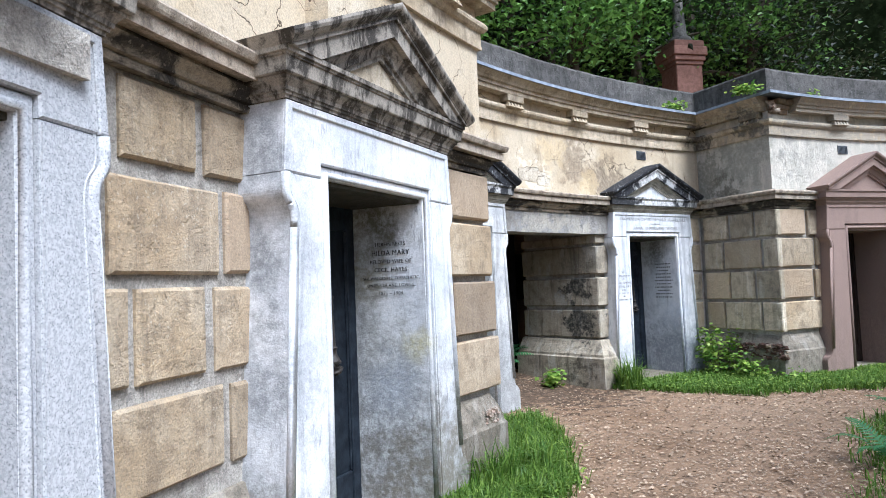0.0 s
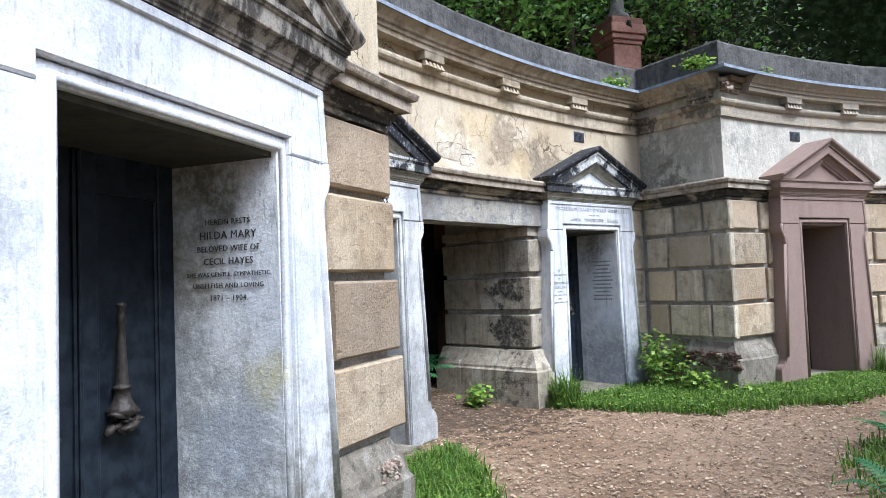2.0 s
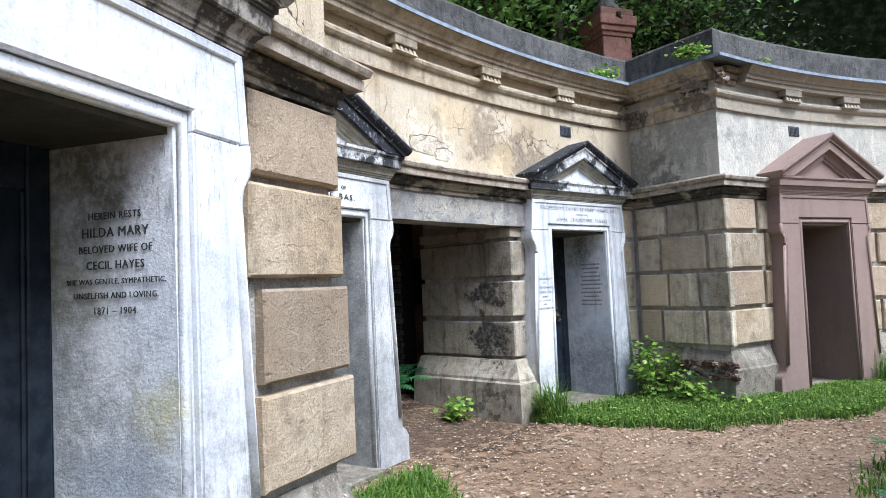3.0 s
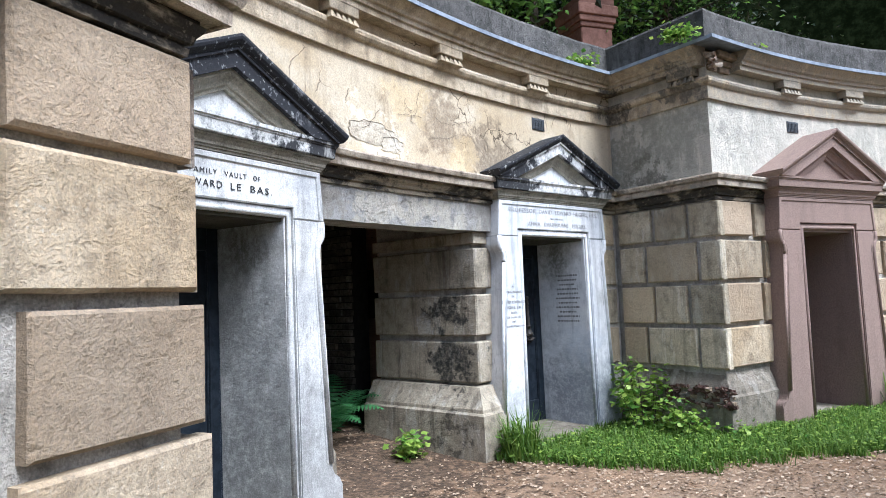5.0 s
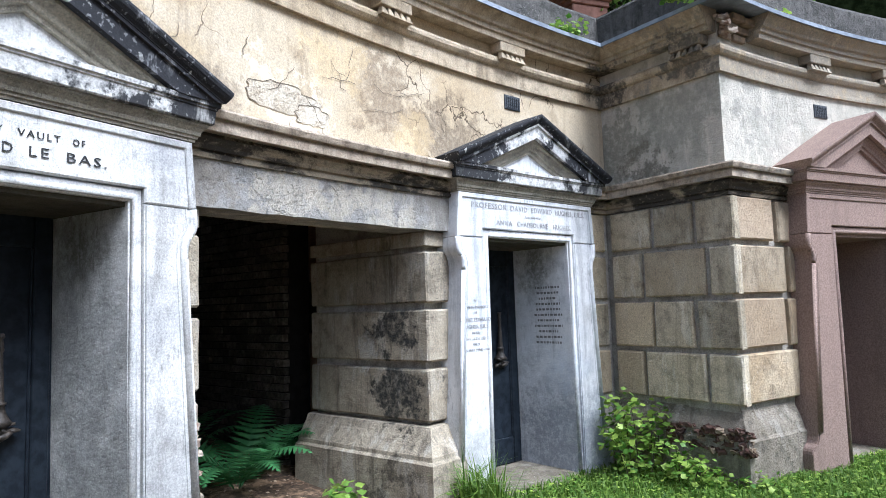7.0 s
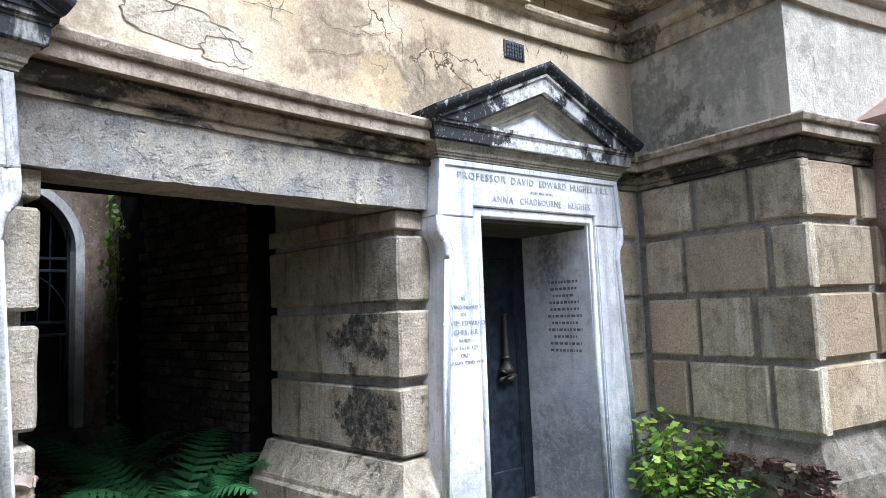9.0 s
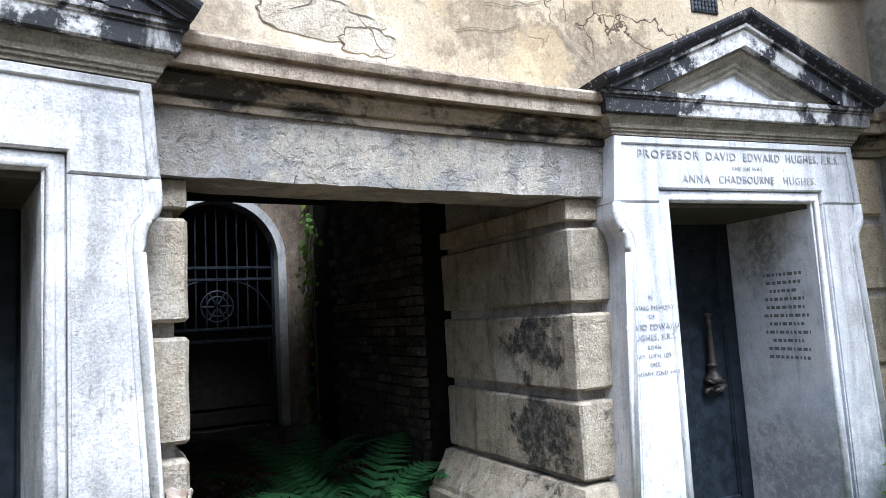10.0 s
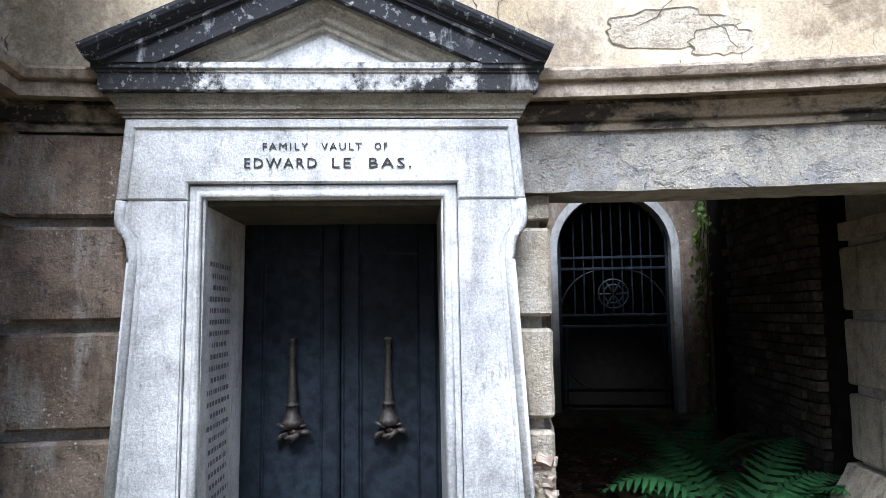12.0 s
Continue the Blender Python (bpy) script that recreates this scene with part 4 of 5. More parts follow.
def raking(prof, tip, eave, apex, floor):
    """The sloping members of a pediment: a profile of (depth below the slope, y) drawn from eave to apex to eave."""
    bm = bmesh.new()
    slope = (apex - eave) / tip
    c = 1 / math.hypot(1, slope)
    ends = []
    for o, y in prof:
        x = min(tip - o * slope * c, (apex - floor - o / c) / slope)
        ends.append((x, y, apex - o / c - slope * x))
    rings = [[bm.verts.new((-x, y, z)) for x, y, z in ends], [bm.verts.new((0, y, apex - o / c)) for o, y in prof], [bm.verts.new(p) for p in ends]]
    k = len(prof)
    for a, b in zip(rings, rings[1:]):
        for j in range(k):
            bm.faces.new((a[j], a[(j + 1) % k], b[(j + 1) % k], b[j]))
    bm.faces.new(rings[0])
    bm.faces.new(rings[-1][::-1])
    bmesh.ops.recalc_face_normals(bm, faces=bm.faces)
    return bm


def vault_entrance(m, label, stone, crust, soot, tymp, depth=0.70, door_mat=M_IRON, torches=True, apex=3.22, roof=0.45, corona=None, bed=None, slim=0.0, fascia=None, handle=0.25):
    """A battered stone door surround with shouldered jambs, a pediment, and a pair of doors set back in it."""
    v = thing("vault_entrance", m, label, "vault entrance", group="vaults round the circle")
    for s in (-1, 1):
        outline = [(s * (0.607 - slim), 0.0), (s * (0.589 - slim), 2.128)] + [(s * x, z) for x, z in OUTER[::-1]]
        if s < 0:
            outline = outline[::-1]
        jamb = part("jamb", plate(outline, 0.0, depth + 0.06, 0.01, segs=2), stone, v)
        roll = tube([(s * (x - 0.02), 0.002, z) for x, z in OUTER if z > 0.38], 0.024, 8)
        for f in roll.faces:
            f.smooth = True
        part("edge_roll", roll, stone, jamb)
        part("fillet", tube([(s * (x - 0.062), 0.001, z) for x, z in OUTER if z > 0.38], 0.006, 5), stone, jamb)
    outline = [(-0.888, 2.132), (slim - 0.589, 2.132), (slim - 0.589, 2.205), (0.589 - slim, 2.205), (0.589 - slim, 2.132), (0.888, 2.132), (0.858, 2.49), (-0.858, 2.49)]
    head = part("lintel", plate(outline, 0.0, depth + 0.06, 0.008), stone, v)
    part("margin", plate([(-0.888, 2.132), (-0.843, 2.132), (-0.816, 2.447), (0.816, 2.447), (0.843, 2.132), (0.888, 2.132), (0.858, 2.488), (-0.858, 2.488)], -0.012, 0.005, 0.006), stone, head)
    wide = 1 - slim / 0.6
    u = [(x * wide, z) for x, z in ((-0.604, 0.0), (-0.586, 2.2), (0.586, 2.2), (0.604, 0.0), (I_BOT, 0.0), (I_TOP, 2.135), (-I_TOP, 2.135), (-I_BOT, 0.0))]
    arch = part("architrave", plate(u, 0.022, depth + 0.06, 0.006, segs=1), stone, v)
    bead = tube([(x * wide, 0.024, z) for x, z in ((-0.556, 0.03), (-0.546, 1.2), (-0.538, 2.158), (0.538, 2.158), (0.546, 1.2), (0.556, 0.03))], 0.022, 8)
    for f in bead.faces:
        f.smooth = True
    part("bead", bead, stone, arch)
    # pediment
    round_ = [(-0.86, 0.2), (-0.86, 0), (0.86, 0), (0.86, 0.2)]
    ped = part("pediment", sweep(round_, [(-0.05, 2.59), (0.078, 2.59), (0.084, 2.596), (0.09, 2.665), (0.097, 2.67), (0.097, 2.678), (0.108, 2.684), (0.11, 2.708), (-0.05, 2.72)]), corona or crust, v)
    part("bed_moulding", sweep(round_, [(-0.05, 2.492), (0.012, 2.492), (0.014, 2.506), (0.022, 2.51), (0.024, 2.522), (0.032, 2.526), (0.036, 2.545), (0.05, 2.565), (0.062, 2.575), (0.064, 2.588), (-0.05, 2.588)]), bed or crust, ped)
    tip, eave = 1.0, 2.763
    part("tympanum", plate([(-0.72, 2.712), (0.72, 2.712), (0, apex - 0.28)], 0.01, roof, 0), tymp, ped)
    for prof, tone in (
            ([(0.0, roof), (0.0, -0.178), (0.016, -0.18), (0.032, -0.174), (0.05, -0.158), (0.062, -0.142), (0.068, -0.14), (0.068, roof)], soot),
            ([(0.069, roof), (0.069, -0.136), (0.086, -0.135), (0.089, -0.118), (0.18, -0.114), (0.18, roof)], fascia or soot),
            ([(0.181, roof), (0.181, -0.075), (0.197, -0.073), (0.208, -0.055), (0.232, -0.04), (0.262, -0.034), (0.268, -0.018), (0.292, -0.015), (0.298, 0.03), (0.298, roof)], bed or crust)):
        part("raking_cornice", raking(prof, tip, eave, apex, 2.705), tone, ped)
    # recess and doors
    part("soffit", box(-0.514 * wide, 0.514 * wide, 0.05, depth + 0.1, 2.11, 2.134), M_MOULD_SHADE if stone is not M_PINK else M_PINK, v, "mould-stained soffit, darkened for shade")
    part("threshold", box(-0.56 * wide, 0.56 * wide, -0.1, depth + 0.3, -0.05, 0.05, 0.012), M_PLINTH, v)
    part("back_wall", box(-0.6, 0.6, depth + 0.13, depth + 0.2, 0, 2.2), M_PAINTED_SHADE, v)
    for s in (-1, 1):
        x0, x1 = (0.004, 0.535) if s > 0 else (-0.535, -0.004)
        leaf = part("door_leaf", box(x0, x1, depth, depth + 0.05, 0.05, 2.125, 0.004), door_mat, v)
        part("stile", box(s * 0.012 - (0.085 if s < 0 else 0), s * 0.012 + (0.085 if s > 0 else 0), depth - 0.022, depth + 0.01, 0.06, 2.12, 0.006), door_mat, leaf)
        part("stile", box(s * 0.46 - 0.045, s * 0.46 + 0.045, depth - 0.022, depth + 0.01, 0.06, 2.12, 0.006), door_mat, leaf)
        part("rail", box(s * 0.255 - 0.158, s * 0.255 + 0.158, depth - 0.018, depth + 0.01, 0.06, 0.3, 0.006), door_mat, leaf)
        part("rail", box(s * 0.255 - 0.158, s * 0.255 + 0.158, depth - 0.018, depth + 0.01, 1.95, 2.12, 0.006), door_mat, leaf)
        for xb in (0.104, 0.408):
            part("panel_bead", box(s * xb - 0.008, s * xb + 0.008, depth - 0.014, depth + 0.005, 0.305, 1.945, 0.006), door_mat, leaf)
        part("meeting_strip", box(0.004 if s > 0 else -0.019, 0.019 if s > 0 else -0.004, depth - 0.038, depth - 0.02, 0.06, 2.12, 0.006), door_mat, leaf)
        if torches:
            t = part("torch_handle", torch_mesh(), M_TORCH, leaf, "rusted cast-iron handle shaped as an upturned torch")
            t.matrix_basis = pose(s * handle, depth - 0.04, 0.975) @ Matrix.Diagonal((1.08, 1.15, 0.95, 1))
    return v


UP = pose(0, 0, 0, 90)                      # upright, facing out of the wall
M_A, M_B, M_C, M_D, M_E = spot(11.72, 168.25), spot(11.53, 154.95, 0, -1.2) @ Matrix.Diagonal((1.04, 1, 1, 1)), spot(12.86, 140.25), spot(12.86, 122.55), spot(11.44, 108.6)
vault_entrance(M_A, "grey granite vault entrance with a pediment and iron doors", M_GRANITE, M_CRUST_B, M_CRUST_B, M_STUCCO)
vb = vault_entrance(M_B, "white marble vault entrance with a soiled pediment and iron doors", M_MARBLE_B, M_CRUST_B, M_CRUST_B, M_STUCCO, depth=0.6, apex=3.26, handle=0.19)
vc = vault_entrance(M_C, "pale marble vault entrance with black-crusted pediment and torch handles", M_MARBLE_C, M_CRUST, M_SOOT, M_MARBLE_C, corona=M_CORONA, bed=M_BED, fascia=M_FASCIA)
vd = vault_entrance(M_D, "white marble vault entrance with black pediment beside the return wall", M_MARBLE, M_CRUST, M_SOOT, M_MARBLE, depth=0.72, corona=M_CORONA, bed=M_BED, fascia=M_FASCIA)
ve = vault_entrance(M_E, "pink granite vault entrance with a pediment and brown doors", M_PINK, M_PINK, M_PINK, M_PINK, door_mat=M_BROWN, torches=False, apex=3.28, slim=0.075)

FACE = -0.004
for body, x, w in (("FAMILY", -0.166, 0.198), ("VAULT", 0.079, 0.178), ("OF", 0.252, 0.056)):
    writing(body, 0.046, M_INK, vc, pose(x, FACE, 2.365) @ UP, spread=1.3, width=w)
for body, x, w in (("EDWARD", -0.186, 0.315), ("LE", 0.079, 0.082), ("BAS.", 0.292, 0.186)):
    writing(body, 0.064, M_INK, vc, pose(x, FACE, 2.29) @ UP, spread=1.25, width=w)
for body, x, w in (("PROFESSOR", -0.51, 0.41), ("DAVID", -0.15, 0.21), ("EDWARD", 0.145, 0.27), ("HUGHES,", 0.455, 0.25), ("F.R.S.", 0.68, 0.14)):
    writing(body, 0.066, M_INK_PALE, vd, pose(x, FACE, 2.395) @ UP, spread=1.15, width=w)
writing("AND HIS WIFE", 0.03, M_INK_PALE, vd, pose(0.03, FACE, 2.328) @ UP, spread=1.2)
for body, x, w in (("ANNA", -0.34, 0.19), ("CHADBOURNE", 0.02, 0.4), ("HUGHES.", 0.42, 0.25)):
    writing(body, 0.062, M_INK_PALE, vd, pose(x, FACE, 2.262) @ UP, spread=1.15, width=w)
for body, z, s in (("IN", 1.62, 0.03), ("LOVING MEMORY", 1.565, 0.034), ("OF", 1.52, 0.03), ("DAVID EDWARD", 1.465, 0.042), ("HUGHES, F.R.S.", 1.41, 0.042), ("BORN", 1.36, 0.03), ("MAY 16TH 1831,", 1.315, 0.034), ("DIED", 1.27, 0.03), ("JANUARY 22ND 1900.", 1.225, 0.03)):
    writing(body, s, M_INK_PALE, vd, pose(-0.71, FACE, z) @ UP)
for body, z, s in (("HEREIN RESTS", 1.845, 0.04), ("HILDA MARY", 1.785, 0.055), ("BELOVED WIFE OF", 1.725, 0.042), ("CECIL HAYES", 1.668, 0.047), ("SHE WAS GENTLE, SYMPATHETIC,", 1.61, 0.031), ("UNSELFISH AND LOVING.", 1.56, 0.035), ("1871 – 1904.", 1.505, 0.04)):
    writing(body, 0.9 * s, M_INK, vb, pose(0.5148, 0.29, z, 0, 0, -90) @ UP)
bars(11, 0.36, 0, vd, M_INK_MID, 0, 0.052, 0.02, pose(0.5148, 0.29, 1.72, 0, 0, -90) @ UP)
bars(26, 0.36, 0, vc, M_INK_MID, 0, 0.052, 0.022, pose(-0.5148, 0.27, 1.85, 0, 0, 90) @ UP)

# ventilators in the stucco
def vent(m):
    g = thing("wall_vent", m, "small dark cast-iron grating in the stucco wall", "vent", group="wall vents")
    part("frame", plate([(-0.1, -0.065), (0.1, -0.065), (0.1, 0.065), (-0.1, 0.065)], -0.012, 0.01, 0.003), M_VENT, g)
    for i in range(4):
        for j in range(7):
            part("bar_stud", box(-0.085 + 0.026 * j, -0.069 + 0.026 * j, -0.02, -0.01, -0.052 + 0.027 * i, -0.036 + 0.027 * i), M_VENT, g)


vent(spot(R_REC, 122.7, 3.39))
vent(spot(R_BAY, 109.5, 3.37))
vent(spot(R_REC, 142.2, 3.44))

# ---- the upper wall's bared plaster and its cracks ----
def on_wall(a, z, out):
    x, y = polar(R_REC - out, a)
    return (x, y, z)


def bared_patch(a, z, half_a, half_z, seed):
    rng = random.Random(seed)
    ring = []
    for k in range(40):
        u = 6.2832 * k / 40
        q = 0.85 + 0.3 * noise.noise(Vector((2.2 * math.cos(u), 2.2 * math.sin(u), seed))) + rng.uniform(-0.05, 0.05)
        ring.append((a - half_a * q * math.cos(u), z + half_z * q * math.sin(u)))
    bm = bmesh.new()
    mid = bm.verts.new(on_wall(a, z, 0.006))
    out_v = [bm.verts.new(on_wall(p, q, 0.005)) for p, q in ring]
    back = [bm.verts.new(on_wall(p, q, -0.01)) for p, q in ring]
    for k in range(40):
        bm.faces.new((mid, out_v[k], out_v[(k + 1) % 40]))
        bm.faces.new((out_v[k], back[k], back[(k + 1) % 40], out_v[(k + 1) % 40]))
    bmesh.ops.recalc_face_normals(bm, faces=bm.faces)
    part("bared_patch", bm, M_PATCH, wall_upper, "pale bared plaster")
    crack([p for k, p in enumerate(ring) if 2 < k < 27], 0.006)


def crack(points, width):
    bm = bmesh.new()
    pairs = []
    for i, (a, z) in enumerate(points):
        b = points[min(i + 1, len(points) - 1)]
        c = points[max(i - 1, 0)]
        dx, dz = (c[0] - b[0]) * R_REC * 0.01745, b[1] - c[1]
        n = math.hypot(dx, dz) or 1.0
        w = width * (0.35 + 0.65 * abs(noise.noise(Vector((a * 3, z * 7, 0))))) * (1 if 0 < i < len(points) - 1 else 0.2)
        pairs.append((bm.verts.new(on_wall(a + dz / n * w / (R_REC * 0.01745), z + dx / n * w, 0.0075)), bm.verts.new(on_wall(a - dz / n * w / (R_REC * 0.01745), z - dx / n * w, 0.0075))))
    for p, q in zip(pairs, pairs[1:]):
        bm.faces.new((p[0], p[1], q[1], q[0]))
    part("crack", bm, M_CRACK, wall_upper)


bared_patch(133.25, 2.93, 1.55, 0.11, 3)
bared_patch(132.2, 2.86, 0.75, 0.08, 5)
rng = random.Random(18)
for a, z, da, dz, n in ((133.9, 2.95, -0.16, 0.02, 9), (132.5, 3.02, -0.12, -0.025, 8), (131.5, 3.3, -0.1, -0.03, 8), (130.6, 3.45, 0.03, -0.035, 9), (129.8, 3.25, -0.15, -0.012, 9), (128.6, 3.2, -0.12, 0.008, 9), (134.6, 3.1, -0.05, 0.035, 8),
                        (127.5, 3.1, -0.13, -0.02, 7), (125.5, 3.3, 0.02, -0.04, 6), (136.5, 3.2, 0.04, -0.035, 9), (130.3, 3.0, -0.16, 0.01, 10), (131.9, 3.15, -0.14, 0.0, 8)):
    pts = []
    for k in range(n):
        pts.append((a, z))
        a += da * rng.uniform(0.5, 1.6) + rng.uniform(-0.1, 0.1)
        z += dz * rng.uniform(0.4, 1.6) + rng.uniform(-0.022, 0.022)
    crack(pts, 0.0045)

# ---- plants ----
def blades(name, count, place, size, material, label, seed):
    rng = np.random.default_rng(seed)
    vs, fs = [], []
    made = 0
    while made < count:
        r, a = place(rng)
        if r is None:
            continue
        x, y = polar(r, a)
        h = size * rng.uniform(0.3, 1.45)
        w = rng.uniform(0.003, 0.009)
        u, lean = rng.uniform(0, 6.283), rng.uniform(0.1, 1.25)
        dx, dy = math.cos(u), math.sin(u)
        k = len(vs)
        vs += [(x - dy * w, y + dx * w, 0.0), (x + dy * w, y - dx * w, 0.0),
               (x + dx * h * lean * 0.3 + dy * w * 0.8, y + dy * h * lean * 0.3 - dx * w * 0.8, h * 0.6), (x + dx * h * lean * 0.3 - dy * w * 0.8, y + dy * h * lean * 0.3 + dx * w * 0.8, h * 0.6),
               (x + dx * h * lean, y + dy * h * lean, h * (1.05 - 0.4 * lean))]
        fs += [(k, k + 1, k + 2, k + 3), (k + 3, k + 2, k + 4)]
        made += 1
    return tagged(from_arrays(name, vs, fs, material), label, "grass", kind="stuff")


def verge_recess(rng):
    a = rng.uniform(96, 127.6)
    if a > A_RIGHT:
        inner = 10.4 + 0.09 * (a - 116) + 1.1 * max(0, (a - 124.5) / 3) + 0.2 * noise.noise(Vector((a * 0.9, 0, 0)))
        outer = 12.85
    else:
        inner = 10.4 + 0.2 * noise.noise(Vector((a * 0.9, 0, 0)))
        outer = 11.6
    r = rng.uniform(10.2, outer)
    keep = min(1.0, max(0.0, (r - inner) / 0.3))
    return (r, a) if rng.uniform() < keep else (None, None)


def verge_left(rng):
    a = rng.uniform(136.5, 160)
    inner = 10.85 + 0.2 * noise.noise(Vector((a * 0.9, 5, 0)))
    outer = 11.6 if a > A_LEFT else 12.5
    if a < A_LEFT:
        inner += 0.12 * (A_LEFT - a) + 0.03 * max(0, 141 - a) ** 2
    r = rng.uniform(10.5, outer)
    keep = min(1.0, max(0.0, (r - inner) / 0.3))
    return (r, a) if rng.uniform() < keep else (None, None)


def verge_inner(rng):
    a = rng.uniform(100, 160)
    edge = 9.25 + (0.5 if a < 130 else 0.5 * max(0.0, (140 - a) / 10)) + 0.15 * noise.noise(Vector((a * 0.7, 9, 0)))
    if a < 120:
        edge = min(edge, 9.4)
    r = rng.uniform(7.7, 9.9)
    return (r, a) if rng.uniform() < min(1.0, max(0.0, (edge - r) / 0.3)) else (None, None)


blades("grass", 42000, verge_recess, 0.1, M_GRASS, "fresh green grass verge at the foot of the wall", 1)
blades("grass_beside_bay", 20000, verge_left, 0.14, M_GRASS, "long green grass beside the stone bay", 2)
blades("grass_inner", 12000, verge_inner, 0.13, M_GRASS, "green grass along the inner edge of the path", 3)


def tuft(r, a, spread, size, count, seed):
    def place(rng):
        u, q = rng.uniform(0, 6.283), spread * math.sqrt(rng.uniform())
        return r + q * math.cos(u), a + math.degrees(q * math.sin(u) / r)
    blades("grass_tuft", count, place, size, M_GRASS, "tuft of long green grass at the wall foot", seed)


tuft(12.68, 126.7, 0.16, 0.42, 240, 11)
tuft(12.75, 125.6, 0.1, 0.32, 120, 12)
tuft(11.5, 148.6, 0.2, 0.3, 260, 13)
tuft(11.4, 146.2, 0.22, 0.26, 260, 14)
tuft(11.3, 104.0, 0.2, 0.45, 200, 15)


def clover(count, place, seed):
    rng = np.random.default_rng(seed)
    vs, fs = [], []
    made = 0
    while made < count:
        r, a = place(rng)
        if r is None:
            continue
        x, y = polar(r, a)
        z, s, u = rng.uniform(0.015, 0.1), rng.uniform(0.008, 0.021), rng.uniform(0, 6.283)
        k = len(vs)
        tx, ty = rng.uniform(-0.4, 0.4, 2)
        for i in range(5):
            c, d = s * math.cos(u + 1.2566 * i), s * math.sin(u + 1.2566 * i)
            vs.append((x + c, y + d, z + tx * c + ty * d))
        fs.append((k, k + 1, k + 2, k + 3, k + 4))
        made += 1
    return tagged(from_arrays("clover", vs, fs, M_BUSH), "small round-leaved weeds among the grass", "weeds", kind="stuff")


clover(7000, verge_recess, 21)
clover(5000, verge_left, 22)


def litter(count, seed):
    rng = np.random.default_rng(seed)
    vs, fs = [], []
    for _ in range(count):
        a, r = rng.uniform(98, 165), rng.uniform(9.0, 13.2)
        if 128 < a < 135.5 and rng.uniform() < 0.25:
            r = rng.uniform(13, 16.5)
        elif r > (11.5 if not (A_RIGHT < a < A_LEFT) else 12.9):
            continue
        x, y = polar(r, a)
        z = (0.36 * min(1, max(0, (r - 13.2) / 3.8)) if r > 13.2 else 0) + 0.016
        s, u = rng.uniform(0.008, 0.024), rng.uniform(0, 6.283)
        c, d = math.cos(u) * s, math.sin(u) * s
        t1, t2 = rng.uniform(-0.4, 0.6, 2) * s
        k = len(vs)
        vs += [(x - c, y - d, z), (x + d * 0.5, y - c * 0.5, z + t1), (x + c, y + d, z + t2 * 0.5), (x - d * 0.5, y + c * 0.5, z + abs(t2))]
        fs += [(k, k + 1, k + 2), (k, k + 2, k + 3)]
    return tagged(from_arrays("dead_leaves", vs, fs, M_LITTER), "scattered small dry leaves and bark chips on the path", "leaf litter", kind="stuff")


litter(34000, 4)


def frond(length, droop, rng, bm=None):
    """A fern frond along +x, arching over, with toothed leaflets in pairs."""
    bm = bm or bmesh.new()
    n = 19
    pts = []
    for i in range(n + 1):
        t = i / n
        pts.append(Vector((length * (t * 0.8), 0, length * (1.15 * t - droop * t * t))))
    for i in range(n):
        a, b = pts[i], pts[i + 1]
        w = 0.005 * (1 - i / n) + 0.001
        vs = [bm.verts.new(p) for p in (a + Vector((0, w, 0)), a - Vector((0, w, 0)), b - Vector((0, w, 0)), b + Vector((0, w, 0)))]
        bm.faces.new(vs)
        t = i / n
        if t < 0.12:
            continue
        reach = length * 0.21 * math.sin(math.pi * min(1, 0.12 + 0.9 * t)) ** 0.8 * (1 - 0.25 * t)
        fwd = (b - a).normalized()
        for s in (-1, 1):
            d = (Vector((0, s, 0)) + fwd * 0.45).normalized()
            tip = a + d * reach + Vector((0, 0, -0.18 * reach))
            wid = length / n * 0.42
            last = None
            m = 5
            for j in range(m):
                q0, q1 = j / m, (j + 1) / m
                w0, w1 = wid * (1 - q0 ** 1.6), wid * 0.7 * (1 - q1 ** 1.6)
                p0, p1 = a.lerp(tip, q0), a.lerp(tip, q1)
                vs = [bm.verts.new(p) for p in (p0 + fwd * w0, p0 - fwd * w0, p1 - fwd * w1, p1 + fwd * w1)]
                bm.faces.new(vs if s > 0 else vs[::-1])
    return bm


def fern(m, count, size, seed, label):
    rng = random.Random(seed)
    f = thing("fern", m, label, "fern", group="ferns in the passage")
    for k in range(count):
        fr = part("frond", frond(size * rng.uniform(0.75, 1.1), rng.uniform(0.6, 0.95), rng), M_FERN, f)
        fr.matrix_basis = pose(0, 0, 0.03, rng.uniform(-15, 15), rng.uniform(-12, 8), 360 * k / count + rng.uniform(-15, 15))
    return f


fern(PASS @ pose(0.3, 1.6, 0.03), 16, 1.1, 1, "large green fern growing at the passage wall")
fern(PASS @ pose(0.2, 2.5, 0.1), 13, 1.05, 2, "dark green fern by the brick wall")
fern(PASS @ pose(0.68, 1.85, 0.06), 10, 0.8, 3, "small green fern at the pier foot")
fern(spot(9.05, 137.5, 0), 10, 0.55, 4, "green fern at the inner edge of the path")
fern(spot(9.35, 126.0, 0), 9, 0.5, 6, "green fern at the inner edge of the path")


def leaf_shape(bm, m, s, lobes=True):
    pts = [(0, 0), (0.3, 0.22), (0.42, 0.55), (0.62, 0.35), (0.8, 0.3), (1.0, 0.0)] if lobes else [(0, 0), (0.35, 0.3), (0.75, 0.25), (1.0, 0)]
    vs = [bm.verts.new(m @ Vector((x * s, y * s, 0.12 * s * abs(y)))) for x, y in pts] + [bm.verts.new(m @ Vector((x * s, -y * s, 0.12 * s * abs(y)))) for x, y in pts[-2:0:-1]]
    bm.faces.new(vs)


